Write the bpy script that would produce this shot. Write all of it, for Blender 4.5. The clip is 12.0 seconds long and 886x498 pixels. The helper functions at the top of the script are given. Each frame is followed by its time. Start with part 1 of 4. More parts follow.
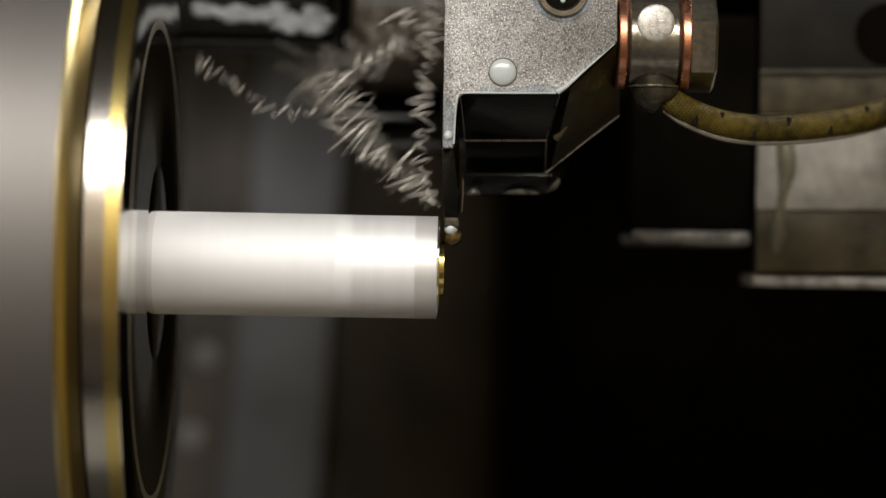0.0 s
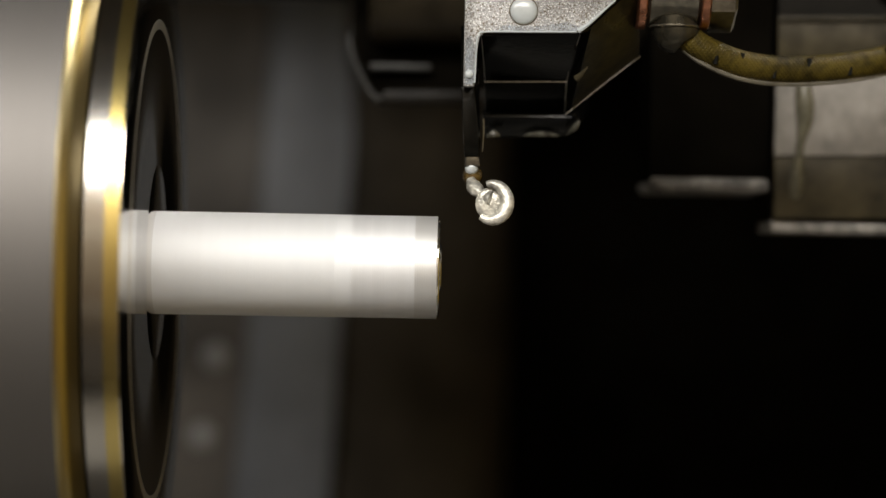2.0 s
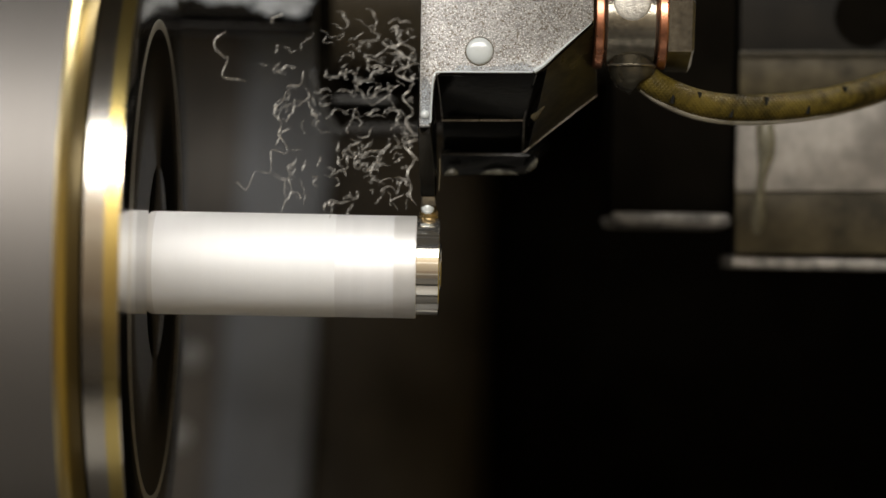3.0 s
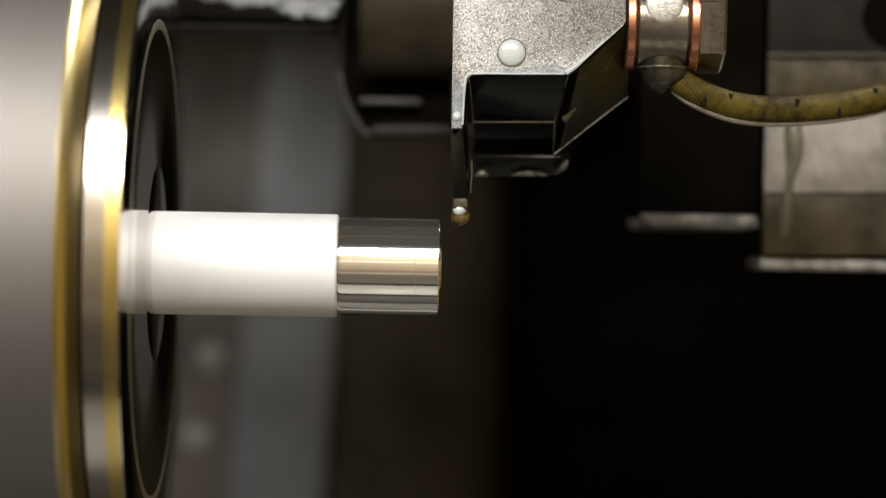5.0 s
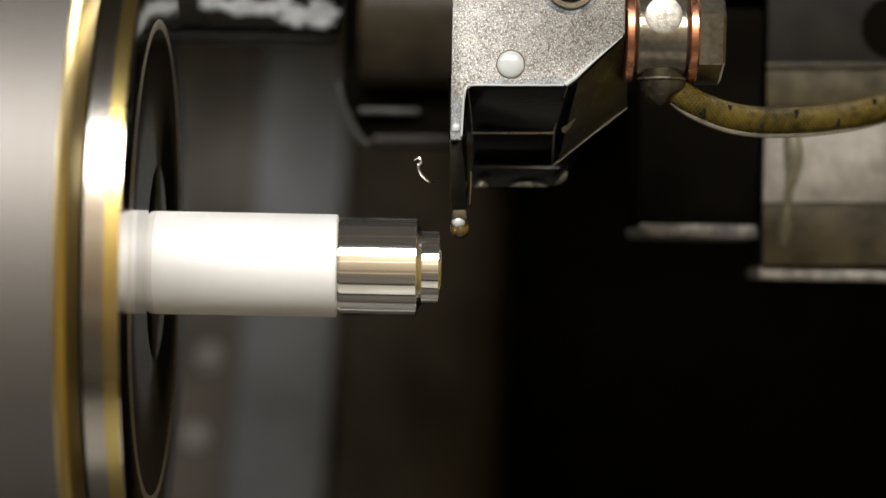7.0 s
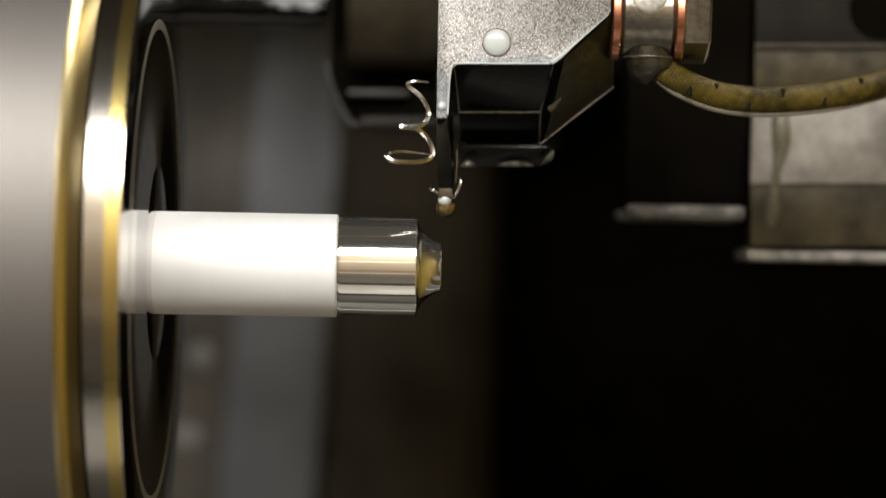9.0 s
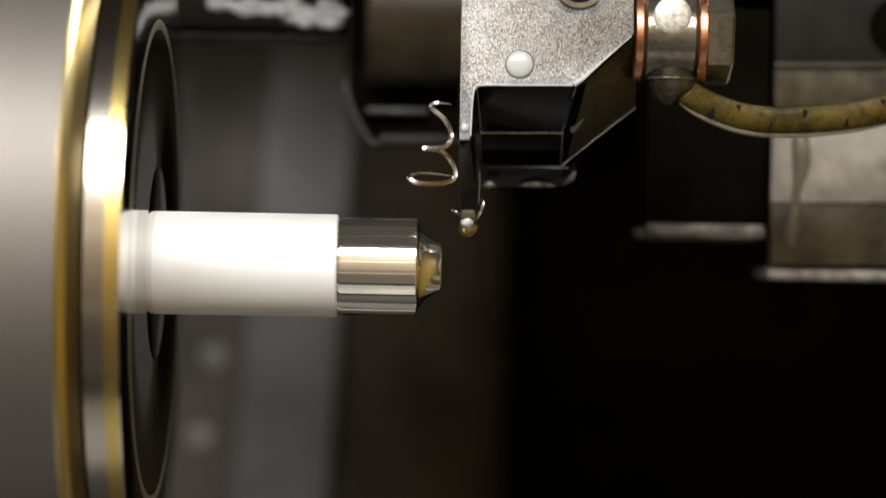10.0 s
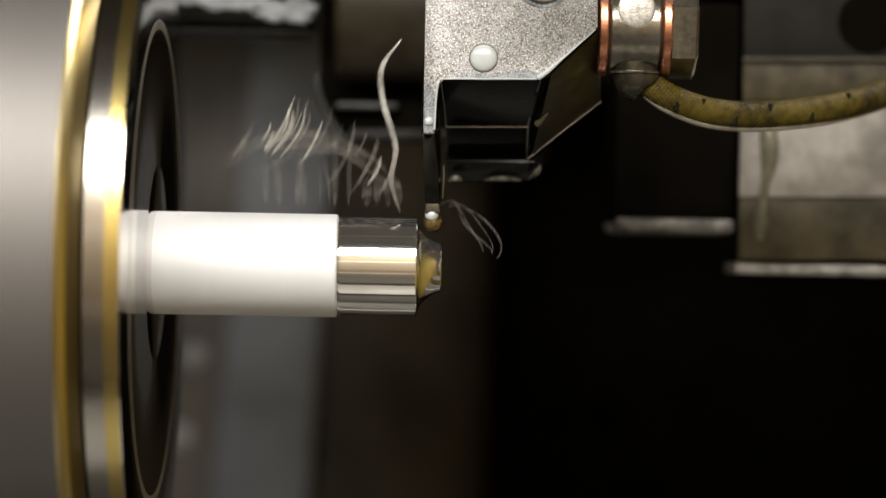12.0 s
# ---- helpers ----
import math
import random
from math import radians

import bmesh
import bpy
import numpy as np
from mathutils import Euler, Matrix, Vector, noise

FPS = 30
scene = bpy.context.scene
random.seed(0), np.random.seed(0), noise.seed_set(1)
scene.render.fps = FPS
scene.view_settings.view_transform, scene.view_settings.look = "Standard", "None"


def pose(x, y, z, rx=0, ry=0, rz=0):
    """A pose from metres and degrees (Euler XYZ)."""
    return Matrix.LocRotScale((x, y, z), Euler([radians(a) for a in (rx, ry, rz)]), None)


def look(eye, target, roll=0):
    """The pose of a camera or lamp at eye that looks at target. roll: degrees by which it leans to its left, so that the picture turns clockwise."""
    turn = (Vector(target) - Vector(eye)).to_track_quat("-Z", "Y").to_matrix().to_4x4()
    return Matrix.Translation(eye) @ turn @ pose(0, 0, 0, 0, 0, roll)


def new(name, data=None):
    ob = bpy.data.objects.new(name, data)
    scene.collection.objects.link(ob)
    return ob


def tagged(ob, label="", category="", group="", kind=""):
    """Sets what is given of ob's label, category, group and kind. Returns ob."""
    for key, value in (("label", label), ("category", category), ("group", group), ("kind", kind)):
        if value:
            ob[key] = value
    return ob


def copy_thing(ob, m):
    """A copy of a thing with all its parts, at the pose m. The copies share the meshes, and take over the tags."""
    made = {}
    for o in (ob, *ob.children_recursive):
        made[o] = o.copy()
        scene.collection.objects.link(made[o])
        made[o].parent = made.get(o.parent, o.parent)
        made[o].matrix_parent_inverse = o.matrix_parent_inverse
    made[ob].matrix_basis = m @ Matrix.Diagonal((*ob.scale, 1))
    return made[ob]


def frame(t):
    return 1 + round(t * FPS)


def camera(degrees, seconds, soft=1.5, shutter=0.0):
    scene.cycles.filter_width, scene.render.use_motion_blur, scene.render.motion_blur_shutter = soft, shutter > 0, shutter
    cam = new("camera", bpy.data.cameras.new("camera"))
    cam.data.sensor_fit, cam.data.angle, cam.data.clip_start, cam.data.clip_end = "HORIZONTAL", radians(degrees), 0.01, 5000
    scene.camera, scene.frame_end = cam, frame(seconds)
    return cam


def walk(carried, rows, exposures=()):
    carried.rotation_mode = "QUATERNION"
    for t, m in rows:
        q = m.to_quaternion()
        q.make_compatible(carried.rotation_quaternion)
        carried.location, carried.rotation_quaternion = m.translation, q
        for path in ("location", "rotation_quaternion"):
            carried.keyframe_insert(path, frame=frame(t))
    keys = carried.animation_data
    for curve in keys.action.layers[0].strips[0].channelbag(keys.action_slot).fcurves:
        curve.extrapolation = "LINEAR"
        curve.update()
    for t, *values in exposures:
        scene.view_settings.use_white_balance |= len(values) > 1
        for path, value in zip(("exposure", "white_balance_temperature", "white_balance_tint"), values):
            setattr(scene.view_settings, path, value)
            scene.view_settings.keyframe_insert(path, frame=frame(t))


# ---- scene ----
# A lathe's work space: a spinning aluminium bar in the chuck, and a turret with a grooving tool.
# Shapes are drawn in millimetres round the camera's line of sight, H metres above the shop floor.
MM = 0.001
H = 1.2
D = 600.0
cam = camera(18.55, 12.0, shutter=0.4)
EYE = look((0, -D * MM, H), (0, 0, H), 1.07)
walk(cam, [(0.0, EYE), (12.0, EYE)], [(0.0, -0.37), (3.0, -0.20), (5.0, 0.17), (12.0, 0.17)])
cam.data.dof.use_dof = True
cam.data.dof.focus_distance = 0.592
cam.data.dof.aperture_fstop = 8.0

# ---- light ----
world = bpy.data.worlds.new("world")
scene.world = world
world.use_nodes = True
world.node_tree.nodes["Background"].inputs[0].default_value = (0.85, 0.92, 1.0, 1)
world.node_tree.nodes["Background"].inputs[1].default_value = 0.003
scene.view_settings.exposure = 0.0


def area(name, eye, target, sx, sy, watts, colour):
    data = bpy.data.lights.new(name, "AREA")
    data.shape, data.size, data.size_y = "RECTANGLE", sx, sy
    data.energy, data.color = watts, colour
    ob = new(name, data)
    ob.matrix_world = look(eye, target)
    return ob


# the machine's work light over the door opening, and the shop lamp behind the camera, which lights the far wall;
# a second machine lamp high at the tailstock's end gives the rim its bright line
lamp = area("work_light", (-0.10, -0.42, H + 0.31), (-0.02, 0.0, H), 0.75, 0.18, 2.95, (1.0, 0.955, 0.89))
lamp.data.spread = radians(100)
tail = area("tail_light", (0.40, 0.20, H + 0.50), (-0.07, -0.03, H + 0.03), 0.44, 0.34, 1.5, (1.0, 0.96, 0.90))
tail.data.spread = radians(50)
area("shop_light", (0.0, -1.3, H + 1.45), (0.0, -2.6, H + 0.2), 1.6, 0.6, 85.0, (1.0, 0.90, 0.76))


# ---- materials ----
def mat(name, colour, rough=0.4, metal=0.0, vary=0.15, scale=300.0, bump=0.0, bscale=900.0, colour2=None, stretch=(1, 1, 1),
        spec=0.5, aniso=0.0, coat=0.0, alpha=1.0, big=0.5):
    m = bpy.data.materials.new(name)
    m.use_nodes = True
    nt = m.node_tree
    b = nt.nodes["Principled BSDF"]
    b.inputs["Roughness"].default_value, b.inputs["Metallic"].default_value = rough, metal
    b.inputs["Specular IOR Level"].default_value = spec
    b.inputs["Coat Weight"].default_value = coat
    b.inputs["Coat Roughness"].default_value = 0.08
    b.inputs["Alpha"].default_value = alpha
    tc = nt.nodes.new("ShaderNodeTexCoord")
    mp = nt.nodes.new("ShaderNodeMapping")
    mp.inputs["Scale"].default_value = stretch
    nt.links.new(tc.outputs["Object"], mp.inputs["Vector"])
    wide, small = nt.nodes.new("ShaderNodeTexNoise"), nt.nodes.new("ShaderNodeTexNoise")
    wide.inputs["Scale"].default_value, small.inputs["Scale"].default_value = scale * 0.15, scale
    for n in (wide, small):
        n.inputs["Detail"].default_value = 4.0
        nt.links.new(mp.outputs["Vector"], n.inputs["Vector"])
    mid = nt.nodes.new("ShaderNodeMath")
    mid.operation = "MULTIPLY_ADD"
    mid.inputs[1].default_value, mid.inputs[2].default_value = big, 0.0
    add = nt.nodes.new("ShaderNodeMath")
    add.operation = "ADD"
    nt.links.new(wide.outputs["Fac"], mid.inputs[0])
    half = nt.nodes.new("ShaderNodeMath")
    half.operation = "MULTIPLY"
    half.inputs[1].default_value = 1.0 - big
    nt.links.new(small.outputs["Fac"], half.inputs[0])
    nt.links.new(mid.outputs[0], add.inputs[0])
    nt.links.new(half.outputs[0], add.inputs[1])
    ramp = nt.nodes.new("ShaderNodeValToRGB")
    c2 = colour2 or tuple(c * (1 - 2 * vary) for c in colour)
    ramp.color_ramp.elements[0].position, ramp.color_ramp.elements[1].position = 0.38, 0.62
    ramp.color_ramp.elements[0].color, ramp.color_ramp.elements[1].color = (*c2, 1), (*colour, 1)
    nt.links.new(add.outputs[0], ramp.inputs["Fac"])
    nt.links.new(ramp.outputs["Color"], b.inputs["Base Color"])
    rr = nt.nodes.new("ShaderNodeMapRange")
    rr.inputs["From Min"].default_value, rr.inputs["From Max"].default_value = 0.3, 0.7
    rr.inputs["To Min"].default_value, rr.inputs["To Max"].default_value = rough * 1.25, rough * 0.8
    nt.links.new(add.outputs[0], rr.inputs["Value"])
    nt.links.new(rr.outputs["Result"], b.inputs["Roughness"])
    if bump:
        bt = nt.nodes.new("ShaderNodeTexNoise")
        bt.inputs["Scale"].default_value, bt.inputs["Detail"].default_value = bscale, 3.0
        nt.links.new(mp.outputs["Vector"], bt.inputs["Vector"])
        bp = nt.nodes.new("ShaderNodeBump")
        bp.inputs["Strength"].default_value, bp.inputs["Distance"].default_value = bump, 0.0003
        nt.links.new(bt.outputs["Fac"], bp.inputs["Height"])
        nt.links.new(bp.outputs["Normal"], b.inputs["Normal"])
    return m


def turned(name, colour, rough, lines, strength, aniso=0.0, colour2=None, metal=1.0):
    """Metal turned on a lathe: fine rings across the x axis."""
    m = bpy.data.materials.new(name)
    m.use_nodes = True
    nt = m.node_tree
    b = nt.nodes["Principled BSDF"]
    b.inputs["Metallic"].default_value, b.inputs["Roughness"].default_value = metal, rough
    b.inputs["Anisotropic"].default_value = aniso
    tc = nt.nodes.new("ShaderNodeTexCoord")
    sep = nt.nodes.new("ShaderNodeSeparateXYZ")
    nt.links.new(tc.outputs["Object"], sep.inputs[0])
    n1, n2 = nt.nodes.new("ShaderNodeTexNoise"), nt.nodes.new("ShaderNodeTexNoise")
    for n, sc in ((n1, lines), (n2, lines * 0.06)):
        n.noise_dimensions = "1D"
        n.inputs["Scale"].default_value, n.inputs["Detail"].default_value = sc, 3.0
        nt.links.new(sep.outputs["X"], n.inputs["W"])
    mix = nt.nodes.new("ShaderNodeMix")
    mix.data_type = "RGBA"
    mix.inputs["A"].default_value = (*(colour2 or tuple(c * 0.86 for c in colour)), 1)
    mix.inputs["B"].default_value = (*colour, 1)
    nt.links.new(n2.outputs["Fac"], mix.inputs["Factor"])
    nt.links.new(mix.outputs["Result"], b.inputs["Base Color"])
    bp = nt.nodes.new("ShaderNodeBump")
    bp.inputs["Strength"].default_value, bp.inputs["Distance"].default_value = strength, 0.0002
    nt.links.new(n1.outputs["Fac"], bp.inputs["Height"])
    nt.links.new(bp.outputs["Normal"], b.inputs["Normal"])
    return m


def braided(name):
    """Two crossing waves of thread on dark yellow rubber."""
    m = mat(name, (0.076, 0.056, 0.010), 0.5, 0.0, 0.4, 500.0, spec=0.12)
    nt = m.node_tree
    b = nt.nodes["Principled BSDF"]
    tc = nt.nodes.new("ShaderNodeTexCoord")
    heights = []
    for turn in (0.7, -0.7):
        mp = nt.nodes.new("ShaderNodeMapping")
        mp.inputs["Rotation"].default_value = (0, turn, 0)
        w = nt.nodes.new("ShaderNodeTexWave")
        w.inputs["Scale"].default_value, w.inputs["Distortion"].default_value = 420.0, 0.6
        nt.links.new(tc.outputs["Object"], mp.inputs["Vector"])
        nt.links.new(mp.outputs["Vector"], w.inputs["Vector"])
        heights.append(w.outputs["Fac"])
    top = nt.nodes.new("ShaderNodeMath")
    top.operation = "MAXIMUM"
    nt.links.new(heights[0], top.inputs[0])
    nt.links.new(heights[1], top.inputs[1])
    bp = nt.nodes.new("ShaderNodeBump")
    bp.inputs["Strength"].default_value, bp.inputs["Distance"].default_value = 0.4, 0.0004
    nt.links.new(top.outputs[0], bp.inputs["Height"])
    nt.links.new(bp.outputs["Normal"], b.inputs["Normal"])
    return m


def grained(name):
    """Shot-blasted nickel: grey ground, bright flecks, a few brown specks."""
    m = mat(name, (0.36, 0.362, 0.362), 0.40, 0.6, 0.26, 2600.0, 0.36, 3600.0, big=0.4)
    nt = m.node_tree
    b = nt.nodes["Principled BSDF"]
    base = b.inputs["Base Color"].links[0].from_socket
    tc = nt.nodes.new("ShaderNodeTexCoord")
    for scale, lo, hi, colour in ((3000.0, 0.55, 0.64, (0.72, 0.72, 0.72)), (2500.0, 0.56, 0.64, (0.13, 0.11, 0.085))):
        n = nt.nodes.new("ShaderNodeTexNoise")
        n.inputs["Scale"].default_value, n.inputs["Detail"].default_value = scale, 2.0
        nt.links.new(tc.outputs["Object"], n.inputs["Vector"])
        step = nt.nodes.new("ShaderNodeMapRange")
        step.inputs["From Min"].default_value, step.inputs["From Max"].default_value = lo, hi
        nt.links.new(n.outputs["Fac"], step.inputs["Value"])
        mix = nt.nodes.new("ShaderNodeMix")
        mix.data_type = "RGBA"
        mix.inputs["B"].default_value = (*colour, 1)
        nt.links.new(step.outputs["Result"], mix.inputs["Factor"])
        nt.links.new(base, mix.inputs["A"])
        base = mix.outputs["Result"]
    nt.links.new(base, b.inputs["Base Color"])
    return m


FROST = turned("frosted_aluminium", (0.79, 0.805, 0.825), 0.70, 6000.0, 0.04, metal=0.5, colour2=(0.755, 0.77, 0.79))
SCUFF = turned("scuffed_aluminium", (0.80, 0.81, 0.83), 0.58, 5000.0, 0.04, metal=0.55)
DULLBAND = turned("dull_aluminium", (0.70, 0.70, 0.70), 0.50, 5000.0, 0.06, metal=0.65)
POLISH = turned("polished_aluminium", (0.92, 0.91, 0.87), 0.085, 2500.0, 0.02, metal=0.97)
CHUCK = turned("chuck_steel", (0.160, 0.152, 0.145), 0.56, 900.0, 0.05, metal=0.95)
MIRROR = turned("ground_steel", (0.42, 0.40, 0.37), 0.20, 900.0, 0.02)
GOLDSHEEN = turned("gold_sheen_steel", (0.58, 0.46, 0.17), 0.26, 900.0, 0.04)
TIPGOLD = turned("gold_reflection_face", (0.75, 0.60, 0.22), 0.16, 900.0, 0.04)
BLACKFACE = turned("mirror_ground_steel", (0.70, 0.67, 0.62), 0.125, 700.0, 0.012)
RIDGE = turned("satin_ridge_steel", (0.64, 0.60, 0.50), 0.38, 900.0, 0.01)
RIM = turned("rim_steel_gold_sheen", (0.74, 0.62, 0.32), 0.30, 900.0, 0.03)
CONE = turned("cone_steel_gold_sheen", (0.34, 0.265, 0.10), 0.34, 900.0, 0.03)
NICKEL = grained("blasted_nickel")
FOAM = mat("coolant_foam", (0.27, 0.29, 0.31), 0.25, 0.0, 0.3, 260.0)
DRUM = mat("brown_holder_steel", (0.030, 0.024, 0.015), 0.42, 0.0, 0.35, 120.0, 0.1, 500.0, spec=0.2)
LIP = mat("cast_lip", (0.028, 0.028, 0.026), 0.45, 0.1, 0.3, 200.0)
CURVED = mat("brown_black_sheet", (0.062, 0.053, 0.041), 0.55, 0.0, 0.25, 40.0, spec=0.1)
PIPE = mat("pipe_stub", (0.075, 0.068, 0.05), 0.26, 0.75, 0.35, 500.0, 0.2, 900.0, spec=0.3)
SMEAR = mat("painted_gloss", (0.13, 0.125, 0.10), 0.2, 0.0, 0.35, 500.0, 0.15, 900.0, spec=0.3)
SHEATH = mat("pale_sheath", (0.20, 0.185, 0.145), 0.4, 0.0, 0.2, 500.0)
STREAK = mat("coolant_streak", (0.20, 0.185, 0.13), 0.25, 0.0, 0.3, 200.0)
EDGE = mat("bright_edge", (0.55, 0.53, 0.49), 0.3, 0.9, 0.15, 1500.0)
PLUG = mat("worn_plug", (0.58, 0.56, 0.51), 0.38, 0.6, 0.25, 900.0, 0.4, 2200.0)
BLACKOX = mat("black_oxide", (0.005, 0.005, 0.0042), 0.16, 0.0, 0.3, 500.0, 0.15, 1500.0, spec=0.16)
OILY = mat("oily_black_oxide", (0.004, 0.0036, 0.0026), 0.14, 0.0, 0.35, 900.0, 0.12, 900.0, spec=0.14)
SLOPE = mat("oily_steel_lit_slope", (0.040, 0.033, 0.013), 0.3, 0.0, 0.42, 420.0, 0.25, 700.0, spec=0.35)
COPPER = mat("copper", (0.80, 0.36, 0.22), 0.30, 1.0, 0.2, 900.0, 0.1, 1500.0)
STEEL = mat("plated_steel", (0.25, 0.23, 0.185), 0.22, 0.85, 0.25, 700.0, 0.15, 1500.0)
DARKSTEEL = mat("dark_steel", (0.006, 0.0053, 0.0045), 0.26, 0.0, 0.25, 200.0, 0.08, 500.0, spec=0.22)
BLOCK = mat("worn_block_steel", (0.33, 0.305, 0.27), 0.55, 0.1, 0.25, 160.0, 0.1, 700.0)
OLIVE = mat("oily_shaded_steel", (0.072, 0.059, 0.033), 0.5, 0.0, 0.35, 160.0, 0.1, 700.0, spec=0.14)
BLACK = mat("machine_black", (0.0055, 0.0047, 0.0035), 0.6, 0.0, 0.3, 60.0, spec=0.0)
BOLTZINC = mat("zinc_bolt", (0.50, 0.51, 0.52), 0.5, 0.2, 0.2, 300.0)
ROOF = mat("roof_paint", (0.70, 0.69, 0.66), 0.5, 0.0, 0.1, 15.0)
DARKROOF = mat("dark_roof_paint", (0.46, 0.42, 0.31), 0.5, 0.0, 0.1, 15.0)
RAIL = mat("white_rail_paint", (0.85, 0.83, 0.78), 0.4, 0.0, 0.05, 5.0)
REDRAIL = mat("red_brown_rail", (0.30, 0.17, 0.12), 0.5, 0.0, 0.1, 5.0)
DADO = mat("brown_dado_paint", (0.30, 0.245, 0.18), 0.6, 0.0, 0.1, 3.0)
DULL = mat("dull_brown_steel", (0.010, 0.008, 0.0055), 0.36, 0.0, 0.35, 90.0, 0.1, 500.0, spec=0.12)
TOPBLOCK = mat("shaded_top_steel", (0.016, 0.0145, 0.012), 0.4, 0.0, 0.4, 90.0, 0.08, 500.0, spec=0.2)
WORN = mat("worn_lower_edge", (0.30, 0.285, 0.26), 0.5, 0.2, 0.4, 300.0)
FILM = mat("coolant_film", (0.52, 0.60, 0.68), 0.15, 0.0, 0.4, 500.0, alpha=0.38)
GREY = mat("machine_grey", (0.20, 0.197, 0.19), 0.55, 0.0, 0.15, 15.0)
COVERA = mat("brown_cover_steel", (0.122, 0.110, 0.098), 0.5, 0.1, 0.25, 30.0)
COVERB = mat("grey_cover_steel", (0.225, 0.243, 0.275), 0.5, 0.1, 0.2, 30.0)
PINWHITE = mat("white_pin", (0.44, 0.47, 0.475), 0.2, 0.0, 0.06, 600.0, coat=0.3)
COOLANT = mat("milky_coolant", (0.45, 0.485, 0.495), 0.12, 0.0, 0.1, 600.0, coat=0.5)
CARBIDE = mat("gold_carbide", (0.22, 0.15, 0.055), 0.16, 0.6, 0.3, 900.0, 0.2, 1500.0, coat=0.5)
BRAID = braided("braided_hose")
TICK = mat("black_mark", (0.004, 0.004, 0.003), 0.7, spec=0.1)
CHIP = mat("aluminium_swarf", (0.80, 0.79, 0.76), 0.25, 1.0, 0.2, 900.0)
PAINT = mat("shop_paint", (0.46, 0.39, 0.29), 0.6, 0.0, 0.1, 3.0)
APRON = mat("apron_steel", (0.10, 0.09, 0.07), 0.45, 0.1, 0.1, 20.0)
YELLOW = mat("yellow_paint", (0.60, 0.42, 0.06), 0.5, 0.0, 0.1, 10.0)
CONCRETE = mat("shop_concrete", (0.12, 0.115, 0.11), 0.7, 0.0, 0.2, 4.0)
LEDGE = mat("ledge_steel", (0.22, 0.215, 0.20), 0.4, 0.2, 0.15, 20.0)


# ---- shapes ----
def mesh_of(bm, name, material, smooth=True):
    bmesh.ops.recalc_face_normals(bm, faces=bm.faces)
    me = bpy.data.meshes.new(name)
    bm.to_mesh(me)
    bm.free()
    me.materials.append(material)
    if smooth:
        for p in me.polygons:
            p.use_smooth = True
        me.set_sharp_from_angle(angle=radians(32))
    return me


def part(name, bm, material, parent, label="", smooth=True):
    ob = new(name, mesh_of(bm, name, material, smooth))
    ob.parent = parent
    return tagged(ob, label)


def thing(name, label, category, kind="", group=""):
    ob = new(name)
    ob.location = (0, 0, H)
    ob.empty_display_size = 0.02
    return tagged(ob, label, category, group, kind)


def lathe(profile, n=96, cy=0.0, cz=0.0, closed=False):
    """A solid of revolution round an axis along x; profile: (x, r) pairs."""
    bm = bmesh.new()
    rings = []
    for x, r in profile:
        if r <= 1e-6:
            rings.append([bm.verts.new((x * MM, cy * MM, cz * MM))])
        else:
            rings.append([bm.verts.new((x * MM, (cy + r * math.sin(2 * math.pi * i / n)) * MM, (cz + r * math.cos(2 * math.pi * i / n)) * MM)) for i in range(n)])
    pairs = list(zip(rings, rings[1:])) + ([(rings[-1], rings[0])] if closed else [])
    for a, b in pairs:
        for i in range(n):
            j = (i + 1) % n
            if len(a) == 1 and len(b) == 1:
                break
            if len(a) == 1:
                bm.faces.new((a[0], b[j], b[i]))
            elif len(b) == 1:
                bm.faces.new((a[i], a[j], b[0]))
            else:
                bm.faces.new((a[i], a[j], b[j], b[i]))
    return bm


def prism(front, yf, back, yb, bevel=0.0):
    """A solid between two outlines of (x, z) at the depths yf and yb, or of (x, y, z)."""
    bm = bmesh.new()
    a = [bm.verts.new((p[0] * MM, (p[1] if len(p) > 2 else yf) * MM, p[-1] * MM)) for p in front]
    b = [bm.verts.new((p[0] * MM, (p[1] if len(p) > 2 else yb) * MM, p[-1] * MM)) for p in back]
    n = len(a)
    bm.faces.new(a)
    bm.faces.new(b[::-1])
    for i in range(n):
        bm.faces.new((a[i], b[i], b[(i + 1) % n], a[(i + 1) % n]))
    if bevel:
        bmesh.ops.bevel(bm, geom=bm.edges[:], offset=bevel * MM, segments=2, affect="EDGES", profile=0.5)
    return bm


def box(x0, x1, y0, y1, z0, z1, bevel=0.0):
    o = [(x0, z0), (x1, z0), (x1, z1), (x0, z1)]
    return prism(o, y0, o, y1, bevel)


def tube(points, radius, n=14, cap=True, taper=None):
    bm = bmesh.new()
    pts = [Vector(p) * MM for p in points]
    rings = []
    up = Vector((0, 1, 0.01))
    for i, p in enumerate(pts):
        d = (pts[min(i + 1, len(pts) - 1)] - pts[max(i - 1, 0)]).normalized()
        s = d.cross(up).normalized()
        u = s.cross(d).normalized()
        up = u
        r = radius * MM * (taper(i / (len(pts) - 1)) if taper else 1)
        rings.append([bm.verts.new(p + s * r * math.cos(2 * math.pi * k / n) + u * r * math.sin(2 * math.pi * k / n)) for k in range(n)])
    for a, b in zip(rings, rings[1:]):
        for k in range(n):
            bm.faces.new((a[k], a[(k + 1) % n], b[(k + 1) % n], b[k]))
    if cap:
        bm.faces.new(rings[0][::-1])
        bm.faces.new(rings[-1])
    return bm


